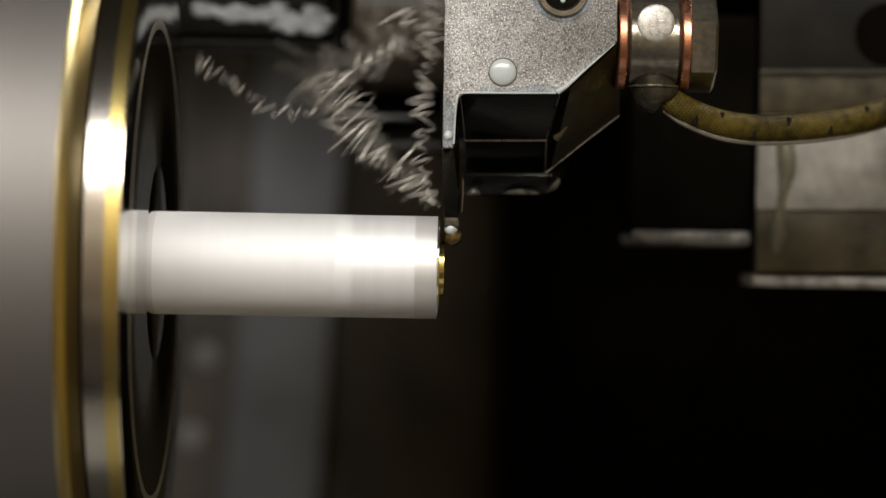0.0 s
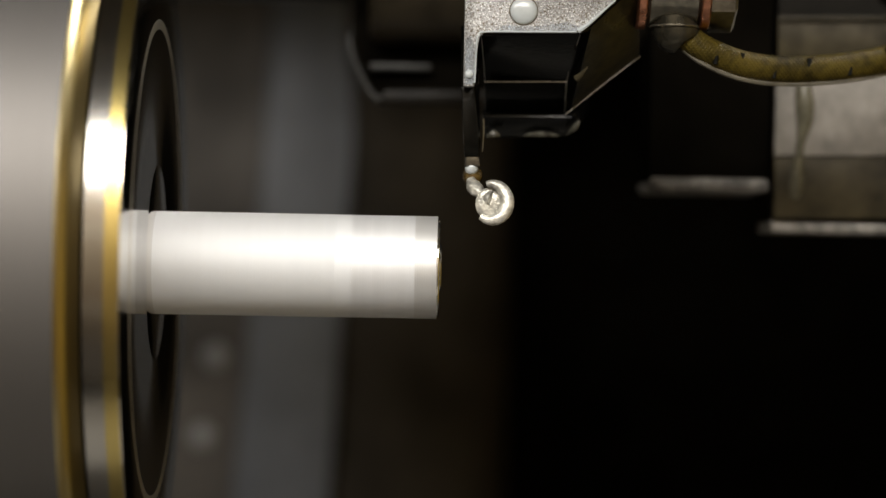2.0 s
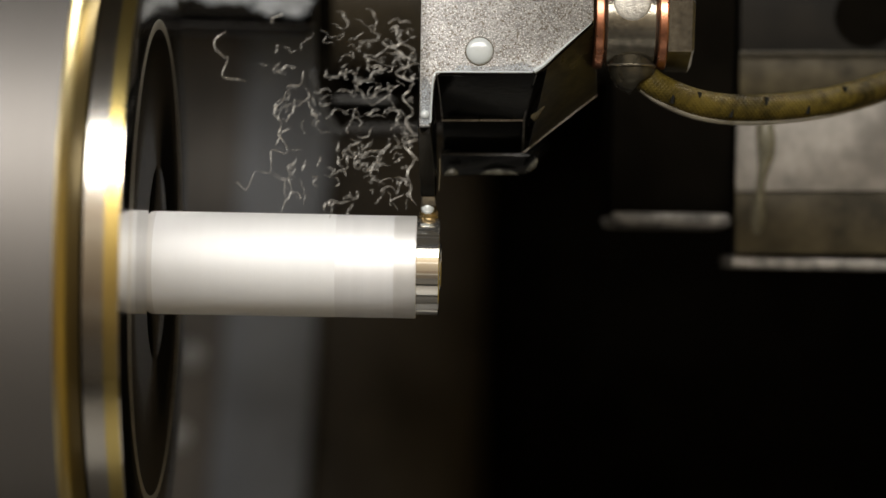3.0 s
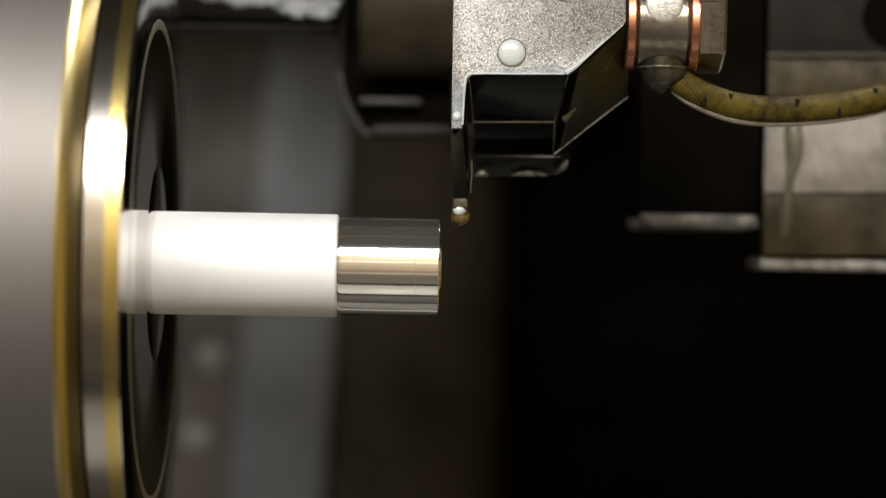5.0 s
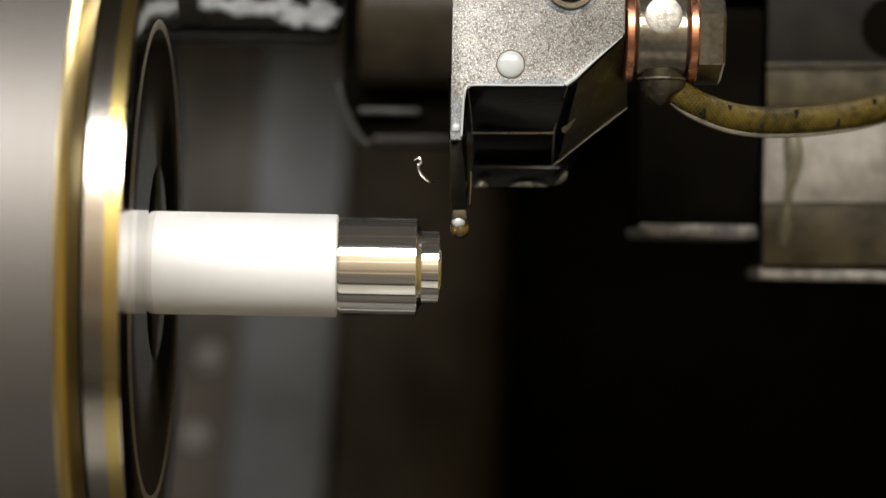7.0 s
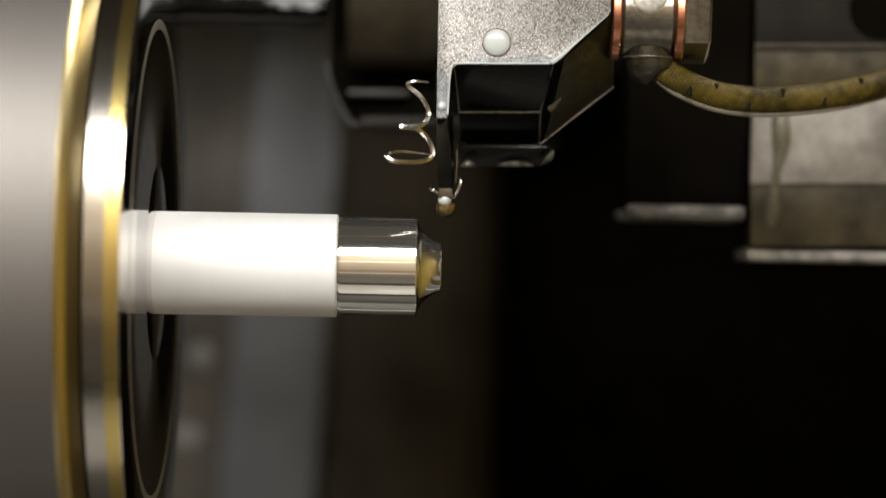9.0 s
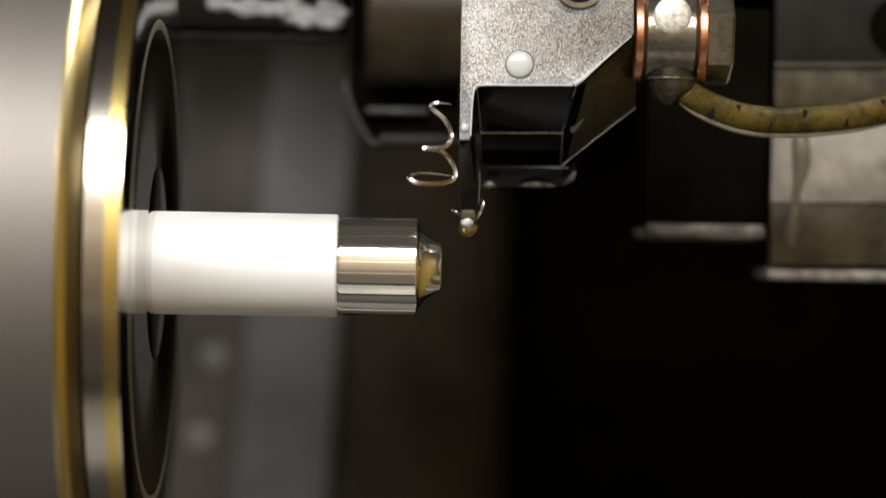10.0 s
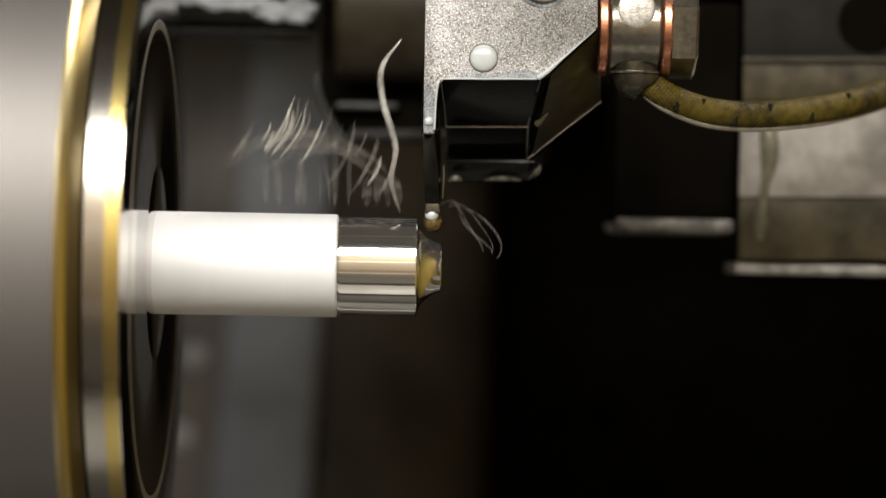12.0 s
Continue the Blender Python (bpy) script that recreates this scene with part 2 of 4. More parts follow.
def spline(points, steps=8):
    """A smooth line through the points (Catmull-Rom)."""
    p = [Vector(q) for q in points]
    p = [2 * p[0] - p[1]] + p + [2 * p[-1] - p[-2]]
    out = []
    for i in range(1, len(p) - 2):
        for k in range(steps):
            t = k / steps
            out.append(0.5 * (2 * p[i] + (p[i + 1] - p[i - 1]) * t + (2 * p[i - 1] - 5 * p[i] + 4 * p[i + 1] - p[i + 2]) * t * t
                              + (3 * p[i] - p[i - 1] - 3 * p[i + 1] + p[i + 2]) * t ** 3))
    return out + [p[-2]]


def dome(cx, cy, cz, r, h, n=24):
    """A low dome that bulges towards -y."""
    bm = bmesh.new()
    rings = []
    for k in range(7):
        a = math.pi / 2 * k / 6
        rr, d = r * math.cos(a), h * math.sin(a)
        rings.append([bm.verts.new(((cx + rr * math.cos(2 * math.pi * i / n)) * MM, (cy - d) * MM, (cz + rr * math.sin(2 * math.pi * i / n)) * MM)) for i in range(n)] if k < 6 else [bm.verts.new((cx * MM, (cy - h) * MM, cz * MM))])
    for a, b in zip(rings, rings[1:]):
        for i in range(n):
            j = (i + 1) % n
            bm.faces.new((a[i], a[j], b[j], b[i]) if len(b) > 1 else (a[i], a[j], b[0]))
    bm.faces.new(rings[0][::-1])
    return bm


AXZ = -4.15   # the spindle's axis below the line of sight

# ---- the machine's inside ----
def enclosure():
    # upper back and over-door panels stay unseen, paled to brighten the bar's reflection
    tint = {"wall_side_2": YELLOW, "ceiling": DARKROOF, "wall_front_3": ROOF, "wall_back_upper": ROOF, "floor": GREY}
    said = {"wall_side_2": "yellow painted side door of the machine", "ceiling": "dark painted machine roof", "wall_front_3": "unseen panel over the machine's door, paled for the bar's reflection", "floor": "grey painted floor of the machine", "wall_back_upper": "unseen upper back panel, paled to brighten the bar's reflection"}
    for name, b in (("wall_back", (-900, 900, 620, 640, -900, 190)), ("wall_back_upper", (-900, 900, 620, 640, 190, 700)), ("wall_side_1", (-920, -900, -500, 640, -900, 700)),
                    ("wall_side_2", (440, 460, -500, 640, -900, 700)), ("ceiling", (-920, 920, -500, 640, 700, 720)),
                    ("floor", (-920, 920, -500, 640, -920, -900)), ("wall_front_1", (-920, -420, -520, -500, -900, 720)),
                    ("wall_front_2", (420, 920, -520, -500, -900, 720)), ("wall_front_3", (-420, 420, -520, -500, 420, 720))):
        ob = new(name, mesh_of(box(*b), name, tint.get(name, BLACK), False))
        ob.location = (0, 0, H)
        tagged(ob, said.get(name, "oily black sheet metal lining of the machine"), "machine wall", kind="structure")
    ob = new("wall_front_4", mesh_of(box(-420, 420, -520, -500, -900, -400), "wall_front_4", APRON, False))
    ob.location = (0, 0, H)
    tagged(ob, "dark steel apron under the machine's door", "machine wall", kind="structure")
    for name, b in (("wall_room_1", (-2500, 2500, -2600, -2580, -1200, 1600)), ("floor_room", (-2500, 2500, -2600, -500, -1220, -1200)),
                    ("ceiling_room", (-2500, 2500, -2600, -500, 1600, 1620)), ("wall_room_2", (-2520, -2500, -2600, -500, -1200, 1600)),
                    ("wall_room_3", (2500, 2520, -2600, -500, -1200, 1600))):
        ob = new(name, mesh_of(box(*b), name, CONCRETE if name == "floor_room" else PAINT, False))
        ob.location = (0, 0, H)
        tagged(ob, "plain painted wall of the workshop", "wall", kind="structure")


def wall_trims():
    # unseen strips, added so that their reflections band the polished bar
    for name, b, m, said in (("trim_roof", (-900, 440, -205, -165, 686, 699), RAIL, "unseen pale strip under the machine's roof, for the bar's reflection"),
                             ("trim_rail_1", (-2500, 2500, -2578, -2560, 440, 540), RAIL, "unseen white rail for the bar's reflection"),
                             ("trim_rail_2", (-2500, 2500, -2578, -2560, -480, -420), REDRAIL, "unseen red-brown rail for the bar's reflection"),
                             ("trim_rail_3", (-2500, 2500, -2578, -2560, -770, -690), RAIL, "unseen white rail for the bar's reflection"),
                             ("trim_dado", (-2500, 2500, -2578, -2568, -1199, -775), DADO, "unseen brown lower wall for the bar's reflection")):
        ob = new(name, mesh_of(box(*b), name, m, False))
        ob.location = (0, 0, H)
        tagged(ob, said, "wall trim", kind="structure")


def bed_ledge():
    # ledge out of view, added as a bright strip in the bar's reflection
    ob = new("trim_ledge", mesh_of(box(-420, 420, -262, -110, -262, -250, 1), "trim_ledge", LEDGE, False))
    ob.location = (0, 0, H)
    tagged(ob, "unseen pale steel ledge, added for the bar's reflection", "ledge", kind="structure")
    # unseen sheet added before the work light to dim the cover's upper part
    ob = new("trim_light_blocker", mesh_of(box(-520, 330, -302, -300, 269, 420, 0.5), "trim_light_blocker", BLACK, False))
    ob.location = (0, 0, H)
    tagged(ob, "unseen black sheet added to block the work light", "lamp visor", kind="structure")
    ob = new("trim_tray", mesh_of(box(-420, 420, 186, 212, -318, -312, 1), "trim_tray", RAIL, False))
    ob.location = (0, 0, H)
    tagged(ob, "bright folded edge of the chip tray", "ledge", kind="structure")
    ob = new("floor_bed", mesh_of(box(-420, 420, 22, 460, -340, -320, 1), "floor_bed", GREY, False))
    ob.location = (0, 0, H)
    tagged(ob, "grey sheet steel chip tray of the machine bed", "chip tray", kind="structure")


def carriage_cover():
    t = thing("carriage_cover", "dark brown and grey sheet steel way cover behind the chuck", "machine cover")
    y = 480
    part("panel", box(-330, -63.9, y, y + 12, -900, 400, 2), COVERA, t, "dark brown steel panel")
    part("panel", prism([(-72.47, 110.97), (-44.23, 111.5), (-40.74, 44.3), (-48.07, -115.02), (-87.3, -115.75), (-77.27, 7.75)], 476,
                        [(-73.15, 112), (-44.64, 112.54), (-41.11, 44.72), (-48.52, -116.09), (-88.11, -116.83), (-77.99, 7.82)], 486, 1.5), COVERB, t, "blue-grey band on the cover")
    # an added sheet, curved away so the background darkens to the right
    arc = [(-46 + r * math.sin(radians(a)), y + 78 - r * math.cos(radians(a))) for r, turns in ((70, range(0, 106, 3)), (66, range(105, -1, -3))) for a in turns]
    corner = bmesh.new()
    low = [corner.verts.new((x * MM, yy * MM, -0.88)) for x, yy in arc]
    top = [corner.verts.new((x * MM, yy * MM, 0.4)) for x, yy in arc]
    for i in range(len(arc)):
        k = (i + 1) % len(arc)
        corner.faces.new((low[i], low[k], top[k], top[i]))
    part("fade_sheet", corner, CURVED, t, "brown-black sheet, curved to fade out the background")
    for c in ((-93.97, 478, -44.21), (-98.76, 478, -76.19)):
        part("bolt", dome(c[0], c[1] + 1, c[2], 5.0, 3.0), BOLTZINC, t, "round steel bolt head")
    return t


# ---- chuck and bar ----
def chuck():
    t = thing("lathe_chuck", "stepped round steel chuck with ground mirror faces, spinning", "chuck")
    t.location = (0, 0, H + AXZ * MM)
    part("body", lathe([(-900, 0), (-900, 79), (-75.6, 79), (-75.0, 78.9)]), CHUCK, t, "grey brushed steel body")
    # rim, cone and ring edge are steel; yellow reflections are mixed into their colours
    part("rim", lathe([(-75.0, 78.9), (-74.3, 78.6), (-73.5, 77.9), (-73.0, 77.2), (-72.8, 76.8)]), RIM, t, "rounded steel rim, gold reflection in its colour")
    part("back_face", lathe([(-72.8, 76.8), (-71.0, 71.6), (-70.9, 70.6)]), CONE, t, "ground steel face of a shallow cone, gold reflection in its colour")
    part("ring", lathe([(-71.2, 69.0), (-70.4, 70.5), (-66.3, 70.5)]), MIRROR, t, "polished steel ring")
    part("ring_edge", lathe([(-66.3, 70.5), (-65.9, 70.48), (-64.0, 70.3), (-63.45, 70.22)]), GOLDSHEEN, t, "steel edge, gold reflection in its colour")
    part("front_face", lathe([(-63.45, 70.22), (-63.22, 70.18), (-63.2, 70.1), (-63.2, 53.6), (-63.2, 51.4), (-63.2, 21.8), (-63.23, 21.7), (-63.23, 21.4), (-63.2, 21.3), (-63.2, 11.6), (-63.2, 11.42), (-75, 11.42)]), BLACKFACE, t, "dark mirror-ground front face with turned grooves")
    part("face_ridge", lathe([(-63.2, 53.6), (-63.14, 53.4), (-63.1, 53.1), (-63.1, 52.2), (-63.14, 51.8), (-63.2, 51.4)]), RIDGE, t, "raised satin ridge")
    return t


R0 = 11.38
R1 = 10.9
def workpiece():
    t = thing("aluminium_bar", "round aluminium bar clamped in the chuck and being turned", "workpiece")
    t.location = (0, 0, H + AXZ * MM)
    part("raw_section", lathe([(-75, 0), (-75, R0), (-23.6, R0), (-23.3, R0 - 0.15), (-23.2, 9.6), (-23.2, 0)]), FROST, t, "frosted pale aluminium")
    core = [(-23.3, 0), (-23.3, 10.6), (-22.6, R1 - 0.06), (-22.2, R1), (-5.9, R1), (-5.65, 10.72), (-5.6, 10.2), (-5.45, 9.6), (-5.1, 8.85), (-4.5, 7.95), (-3.6, 7.0), (-2.4, 6.1), (-1.2, 5.5), (-0.5, 5.3), (-0.3, 5.0), (-0.3, 0)]
    part("machined_core", lathe(core, 128), POLISH, t, "mirror-bright machined end")
    out = {}
    out["raw_sleeve"] = part("raw_sleeve", lathe([(-23.5, 10.92), (-23.5, R0 - 0.04), (-19.9, R0 - 0.04), (-19.9, 10.92)], 128), FROST, t, "frosted pale aluminium skin")
    part("scuffed_band", lathe([(-19.9, 10.92), (-19.9, R0 - 0.06), (-6.1, R0 - 0.06), (-6.1, 10.92)], 128), SCUFF, out["raw_sleeve"], "slightly brighter band of skin")
    part("dull_band", lathe([(-6.1, 10.92), (-6.1, R0 - 0.05), (-1.35, R0 - 0.05), (-1.2, R0 - 0.15), (-1.2, 0)], 128), DULLBAND, out["raw_sleeve"], "greyer band at the bar's end")
    out["layers"] = []
    for r in (10.86, 9.45, 8.1, 6.75):
        out["layers"].append(part("stock_layer", lathe([(-6.0, 0)] + ([(-6.0, r + 1.3), (-5.8, r + 0.8), (-5.4, r + 0.35), (-4.8, r + 0.08), (-4.3, r)] if r < 10 else [(-6.0, r), (-4.3, r)]) + [(-0.95, r), (-0.75, r - 0.2), (-0.75, 0)], 128), POLISH, t))
    out["discs"] = []
    # the discs' gold is a yellow reflection put into the aluminium's colour
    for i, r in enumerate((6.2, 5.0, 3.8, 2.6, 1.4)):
        out["discs"].append(part("face_disc", lathe([(-2.0, 0), (-2.0, r), (0.25 + 0.01 * i, r), (0.35 + 0.01 * i, r - 0.15), (0.4 + 0.01 * i, 0)], 96), TIPGOLD, t, "turned face, gold reflection in its colour"))
    return t, out


# ---- turret with the grooving tool ----
def turret():
    t = thing("tool_turret", "tool turret with a grooving tool holder and coolant hose", "tool turret")
    YF = -9
    face = [(0.46, 74.02), (0.72, 60.48), (-0.62, 59.47), (-0.53, 22.03), (1.93, 22.08), (2.24, 31.94), (2.58, 33.42), (3.79, 34.18), (24.11, 34.44), (26.42, 36.08), (37.07, 45.89), (36.66, 74.7)]
    part("front_plate", prism(face, YF, face, YF + 5, 0.35), NICKEL, t, "grainy blasted nickel face")
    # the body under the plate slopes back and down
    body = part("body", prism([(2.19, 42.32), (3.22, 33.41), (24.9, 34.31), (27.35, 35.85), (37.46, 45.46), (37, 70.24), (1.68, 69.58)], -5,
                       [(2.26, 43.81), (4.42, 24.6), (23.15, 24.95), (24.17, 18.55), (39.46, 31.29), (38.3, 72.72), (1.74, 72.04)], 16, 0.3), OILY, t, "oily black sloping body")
    # faces turned right and down take a lighter olive, painted as lit gloss
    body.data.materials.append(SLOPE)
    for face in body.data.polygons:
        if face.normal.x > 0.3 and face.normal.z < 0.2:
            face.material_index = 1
    part("body_step", prism([(4.4, 15, 24.94), (23.11, 15, 25.29), (23.07, 24, 17.98), (4.86, 24, 18.03)], 12, [(4.52, 40, 29.56), (30.91, 40, 30.05), (28.42, 40, 20.67), (4.98, 40, 18.9)], 40, 0.25), BLACKOX, body, "black step")
    part("lower_block", prism([(4.07, 20, 17.52), (24.73, 20, 17.9), (26.31, 20, 16.38), (23.79, 27, 13.12), (4.74, 27, 12.24)], 16, [(4.18, 44, 20.34), (29.91, 44, 22.16), (29.96, 44, 19.48), (25.37, 44, 13.76), (4.85, 44, 13.11)], 44, 0.8), BLACKOX, body, "black rounded lower block")
    blade = part("blade", prism([(-0.91, 22.18), (2.06, 22.23), (3, 11.96), (3.34, 7.01), (0.12, 6.95), (-0.36, 12.52)], -5,
                        [(-1.2, 36.9), (2.86, 36.98), (3.58, 12.25), (3.42, 7.17), (0.12, 7.11), (-0.37, 12.81)], 9, 0.25), BLACKOX, t, "black blade")
    part("insert_seat", prism([(0.22, 8.32), (3.19, 8.37), (3.64, 4.66), (0.04, 4.59)], -4.5, [(0.22, 8.41), (3.23, 8.46), (3.68, 4.71), (0.04, 4.64)], 2, 0.6), STEEL, blade, "wet steel insert seat")
    bm = dome(*(1.95, 0, 2.91), 2.25, 3.6)
    part("insert", bm, CARBIDE, blade, "round gold-coated carbide insert")
    bm = dome(*(1.66, -3, 4.51), 1.5, 1.6)
    part("coolant_drop", bm, COOLANT, t, "milky drop of coolant")
    # thin bright wires laid on the edges as their highlights
    for line_pts in ([(4.41, 15, 24.69), (23.11, 15, 25.04)], [(23.03, 16, 17.76), (31.37, 16, 24.59), (39.59, 16, 31.16)], [(22.98, 15, 25.29), (23.89, 5, 30.2), (24.91, -4.8, 34.08)],
                     [(3.22, -4.8, 33.3), (4.01, 6, 28.61), (4.54, 15, 24.56)], [(5.12, 24, 18.17), (23.07, 24, 18.11)], [(22.99, 15, 24.91), (23.03, 23, 18.21)]):
        part("edge_highlight", tube(line_pts, 0.1, 6), EDGE, body, "bright line for the edge's highlight")
    # a thin olive rod hanging beside the blade
    part("olive_rod", tube([(4.1, -4, 15.4), (4.2, -4, 12.5), (4.0, -4, 8.2)], 0.2, 6), OLIVE, blade, "thin olive bar beside the blade")
    # pale tubes imitate glossy reflections along the lower block's edge
    for line_pts, r in (([(5.23, 24, 12.58), (6.76, 23, 13.24), (8.34, 24, 12.9)], 0.8), ([(13.56, 25, 13.02), (17.43, 24, 13.46), (22.02, 25, 13.17)], 0.6), ([(23.68, 24, 13.31), (25.26, 19, 14.79), (26.22, 18, 16.59)], 0.7)):
        part("gloss_patch", tube(spline(line_pts, 5), r, 8, taper=lambda u: 0.2 + 0.9 * math.sin(3.1 * u)), SMEAR, body, "pale smear painted as a glossy reflection")
    # screw in a counterbore with coolant round it
    c = (25.05, -9, 56.62)
    part("coolant_ring", ring_y(c, 5.5, 6.8, 0.4), FILM, t, "milky coolant round the screw")
    part("screw_head", ring_y(c, 4.12, 5.88, 1.5), STEEL, t, "round steel screw head")
    # the socket's depth is only dark colour on a flat dome
    part("screw_socket", dome(c[0], c[1] - 0.3, c[2], 4.25, 0.4), BLACKOX, t, "dark dome for the socket's shade")
    part("coolant_drop", dome(*(25.07, -9.6, 54.6), 0.6, 0.4), COOLANT, t, "drop of coolant in the socket")
    part("pin", dome(*(12.33, -9, 38.78), 3, 1.1), PINWHITE, t, "white domed pin")
    part("pin_rim", ring_y((12.33, -9, 38.78), 2.94, 3.2, 0.2), STEEL, t)
    # banjo fitting: washers, eye, hexagon head, stub
    cy, cz = 4, 47.0
    for x in (38.7, 52.7):
        part("washer", lathe([(x - 1.0, 6), (x - 1.0, 10.4), (x - 0.7, 10.7), (x + 0.7, 10.7), (x + 1.0, 10.4), (x + 1.0, 6)], 64, cy, cz), COPPER, t, "copper sealing washer")
    eye = part("eye", lathe([(39.75, 6), (39.75, 9.2), (40.5, 10.0), (50.9, 10.0), (51.65, 9.2), (51.65, 6)], 64, cy, cz), STEEL, t, "plated steel banjo eye")
    part("plug", dome(*(45.73, -5.9, 50.37), 4.12, 0.5), PLUG, t, "bright round plug")
    part("bolt_shank", lathe([(37.2, 0), (37.2, 6), (54.5, 6), (54.5, 0)], 32, cy, cz), DARKSTEEL, t)
    x0, x1 = 53.75, 59.6
    head = lathe([(x0, 0), (x0, 11.2), (x1 - 0.7, 11.2), (x1, 9.9), (x1, 0)], 6)
    bmesh.ops.rotate(head, verts=head.verts, cent=(0, 0, 0), matrix=Matrix.Rotation(radians(10), 3, "X"))
    bmesh.ops.translate(head, verts=head.verts, vec=(0, cy * MM, cz * MM))
    part("bolt_head", head, STEEL, eye, "hexagon bolt head", smooth=False)
    part("stub", tube(spline([(46.0, 3, 41.5), (46.2, 3, 37.6), (47.0, 3, 35.0), (47.6, 3, 33.2), (48.0, 3, 32.7)], 6), 5.3, 24, taper=lambda u: 1.0 - 0.72 * u ** 4), PIPE, t, "dark wet pipe stub below the banjo eye")
    part("eye_lip", ring_z((46.2, 3, 36.9), 5.5, 0.3), STEEL, t, "turned lip under the banjo eye")
    hose = spline([(48.47, 3, 35.0), (53.3, 4, 31.9), (61.6, 8, 29.2), (71.5, 13, 28.5), (83.9, 18, 29.5), (96.39, 24, 32.0), (113.44, 40, 38.26), (131.26, 50, 49.99)], 10)
    pipe = part("hose", tube(hose, 3.2, 20), BRAID, t, "yellow-brown braided coolant hose")
    part("hose_sheath", tube([p + Vector((0, -0.6, -3.0)) for p in hose], 0.8, 8), SHEATH, pipe, "pale sheath along the hose")
    for k, off in ((13, -0.5), (20, 0.55), (28, -0.5), (35, 0.55), (43, -0.5), (50, 0.55)):
        p, q = hose[k], hose[k + 1]
        d = (q - p).normalized()
        c0 = p + Vector((0, -2.9, 0)) + Vector((0, 0, 2.6 * off))
        part("hose_mark", tube([c0 - Vector((0.15, 0, 0.95)), c0 + Vector((0.15, 0, 0.95))], 0.55, 6), TICK, pipe)
    lip = spline([(1.91, -9.2, 22.93), (2.24, -9.2, 31.56), (2.7, -9.2, 33.29), (3.92, -9.2, 34.05), (13.64, -9.2, 34.23), (23.98, -9.2, 34.42)], 6)
    part("coolant_bead", tube(lip, 0.22, 8), COOLANT, t, "thin bead of coolant along the lip")
    part("coolant_bead", tube(spline([(24.22, -9.2, 34.55), (26.41, -9.2, 36.07), (30.04, -9.2, 39.46), (36.58, -9.2, 45.37)], 6), 0.5, 8, taper=lambda u: 1.2 - u), COOLANT, t, "thick bead of coolant")
    part("coolant_drop", dome(*(0.65, -9, 24.76), 1, 0.8), COOLANT, t, "milky drop of coolant")
    part("coolant_drop", tube([(24.83, 4, 25.13), (25.77, 3, 25.99), (27.08, 2, 27.6)], 0.8, 10, taper=lambda u: 1.1 - 0.8 * u), OLIVE, t, "brown oil drop on the sloping face")
    film = [(6.01, 34.35), (8.08, 35.62), (14.24, 35.36), (22.22, 36.5), (24.95, 35.32), (24.11, 34.56)]
    part("coolant_film", prism(film, -9.1, film, -8.9), FILM, t, "milky film of coolant", smooth=False)
    film = [(-0.24, 22.53), (-0.23, 32.14), (0.74, 33.14), (1.76, 30.94), (1.67, 22.57)]
    part("coolant_film", prism(film, -9.1, film, -8.9), FILM, t, "milky film of coolant", smooth=False)
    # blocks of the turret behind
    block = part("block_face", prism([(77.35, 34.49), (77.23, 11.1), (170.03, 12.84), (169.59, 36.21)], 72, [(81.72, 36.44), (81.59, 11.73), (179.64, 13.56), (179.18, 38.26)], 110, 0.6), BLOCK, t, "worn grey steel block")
    # ledge, upper block and lower band: each facet's shade is in its colour
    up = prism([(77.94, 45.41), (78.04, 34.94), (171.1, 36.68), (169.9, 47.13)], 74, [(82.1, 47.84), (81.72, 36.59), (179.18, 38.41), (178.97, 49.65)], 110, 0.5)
    part("block_ledge", up, OLIVE, block, "brown ledge, its facet's shade painted in")
    part("block_line", tube([(77.82, 73, 45.35), (169.64, 73, 47.06)], 0.7, 8), STEEL, block, "bright line for the edge's highlight")
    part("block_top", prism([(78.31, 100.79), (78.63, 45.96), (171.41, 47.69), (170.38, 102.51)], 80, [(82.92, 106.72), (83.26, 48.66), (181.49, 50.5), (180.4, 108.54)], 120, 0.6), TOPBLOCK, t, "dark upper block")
    # a low black dome paints the dark inside of the hole
    part("bore", dome(*(110.04, 80, 55.76), 7.93, 0.4), BLACK, t, "dark disc for a bore's shade")
    part("block_chamfer", prism([(77.34, 10.98), (77.73, -4.36), (172.35, -2.59), (170.29, 12.72)], 73, [(81.6, 11.58), (81.16, -4.55), (179.95, -2.7), (179.65, 13.42)], 110, 0.6), OLIVE, block, "olive lower band, its facet's shade painted in")
    part("block_edge", box(77.04, 160, 76, 104, -7.9, -4.8, 1.0), WORN, block, "bright worn lower edge")
    streak = spline([(83.98, 71.8, 30.4), (84.71, 71.8, 21.32), (83.72, 71.8, 14.3), (83.06, 74, 4.5), (82.71, 77, -2.55)], 8)
    part("coolant_streak", tube(streak, 1.6, 10, taper=lambda u: 1.1 + 0.4 * math.sin(9 * u)), STREAK, block, "olive streak of running coolant")
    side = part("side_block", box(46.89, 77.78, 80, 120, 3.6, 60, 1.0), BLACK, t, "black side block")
    part("side_edge", box(46.89, 77.35, 79, 118, 2.0, 5.9, 1.5), WORN, side, "worn lower edge")
    # the neighbouring round holder and the wet bar at the back
    drum = part("round_holder", lathe([(-24.6, 0), (-24.6, 18.5), (-23.2, 20.2), (60, 20.2), (60, 0)], 64, 112, 60.5), DRUM, t, "dark brown round tool holder")
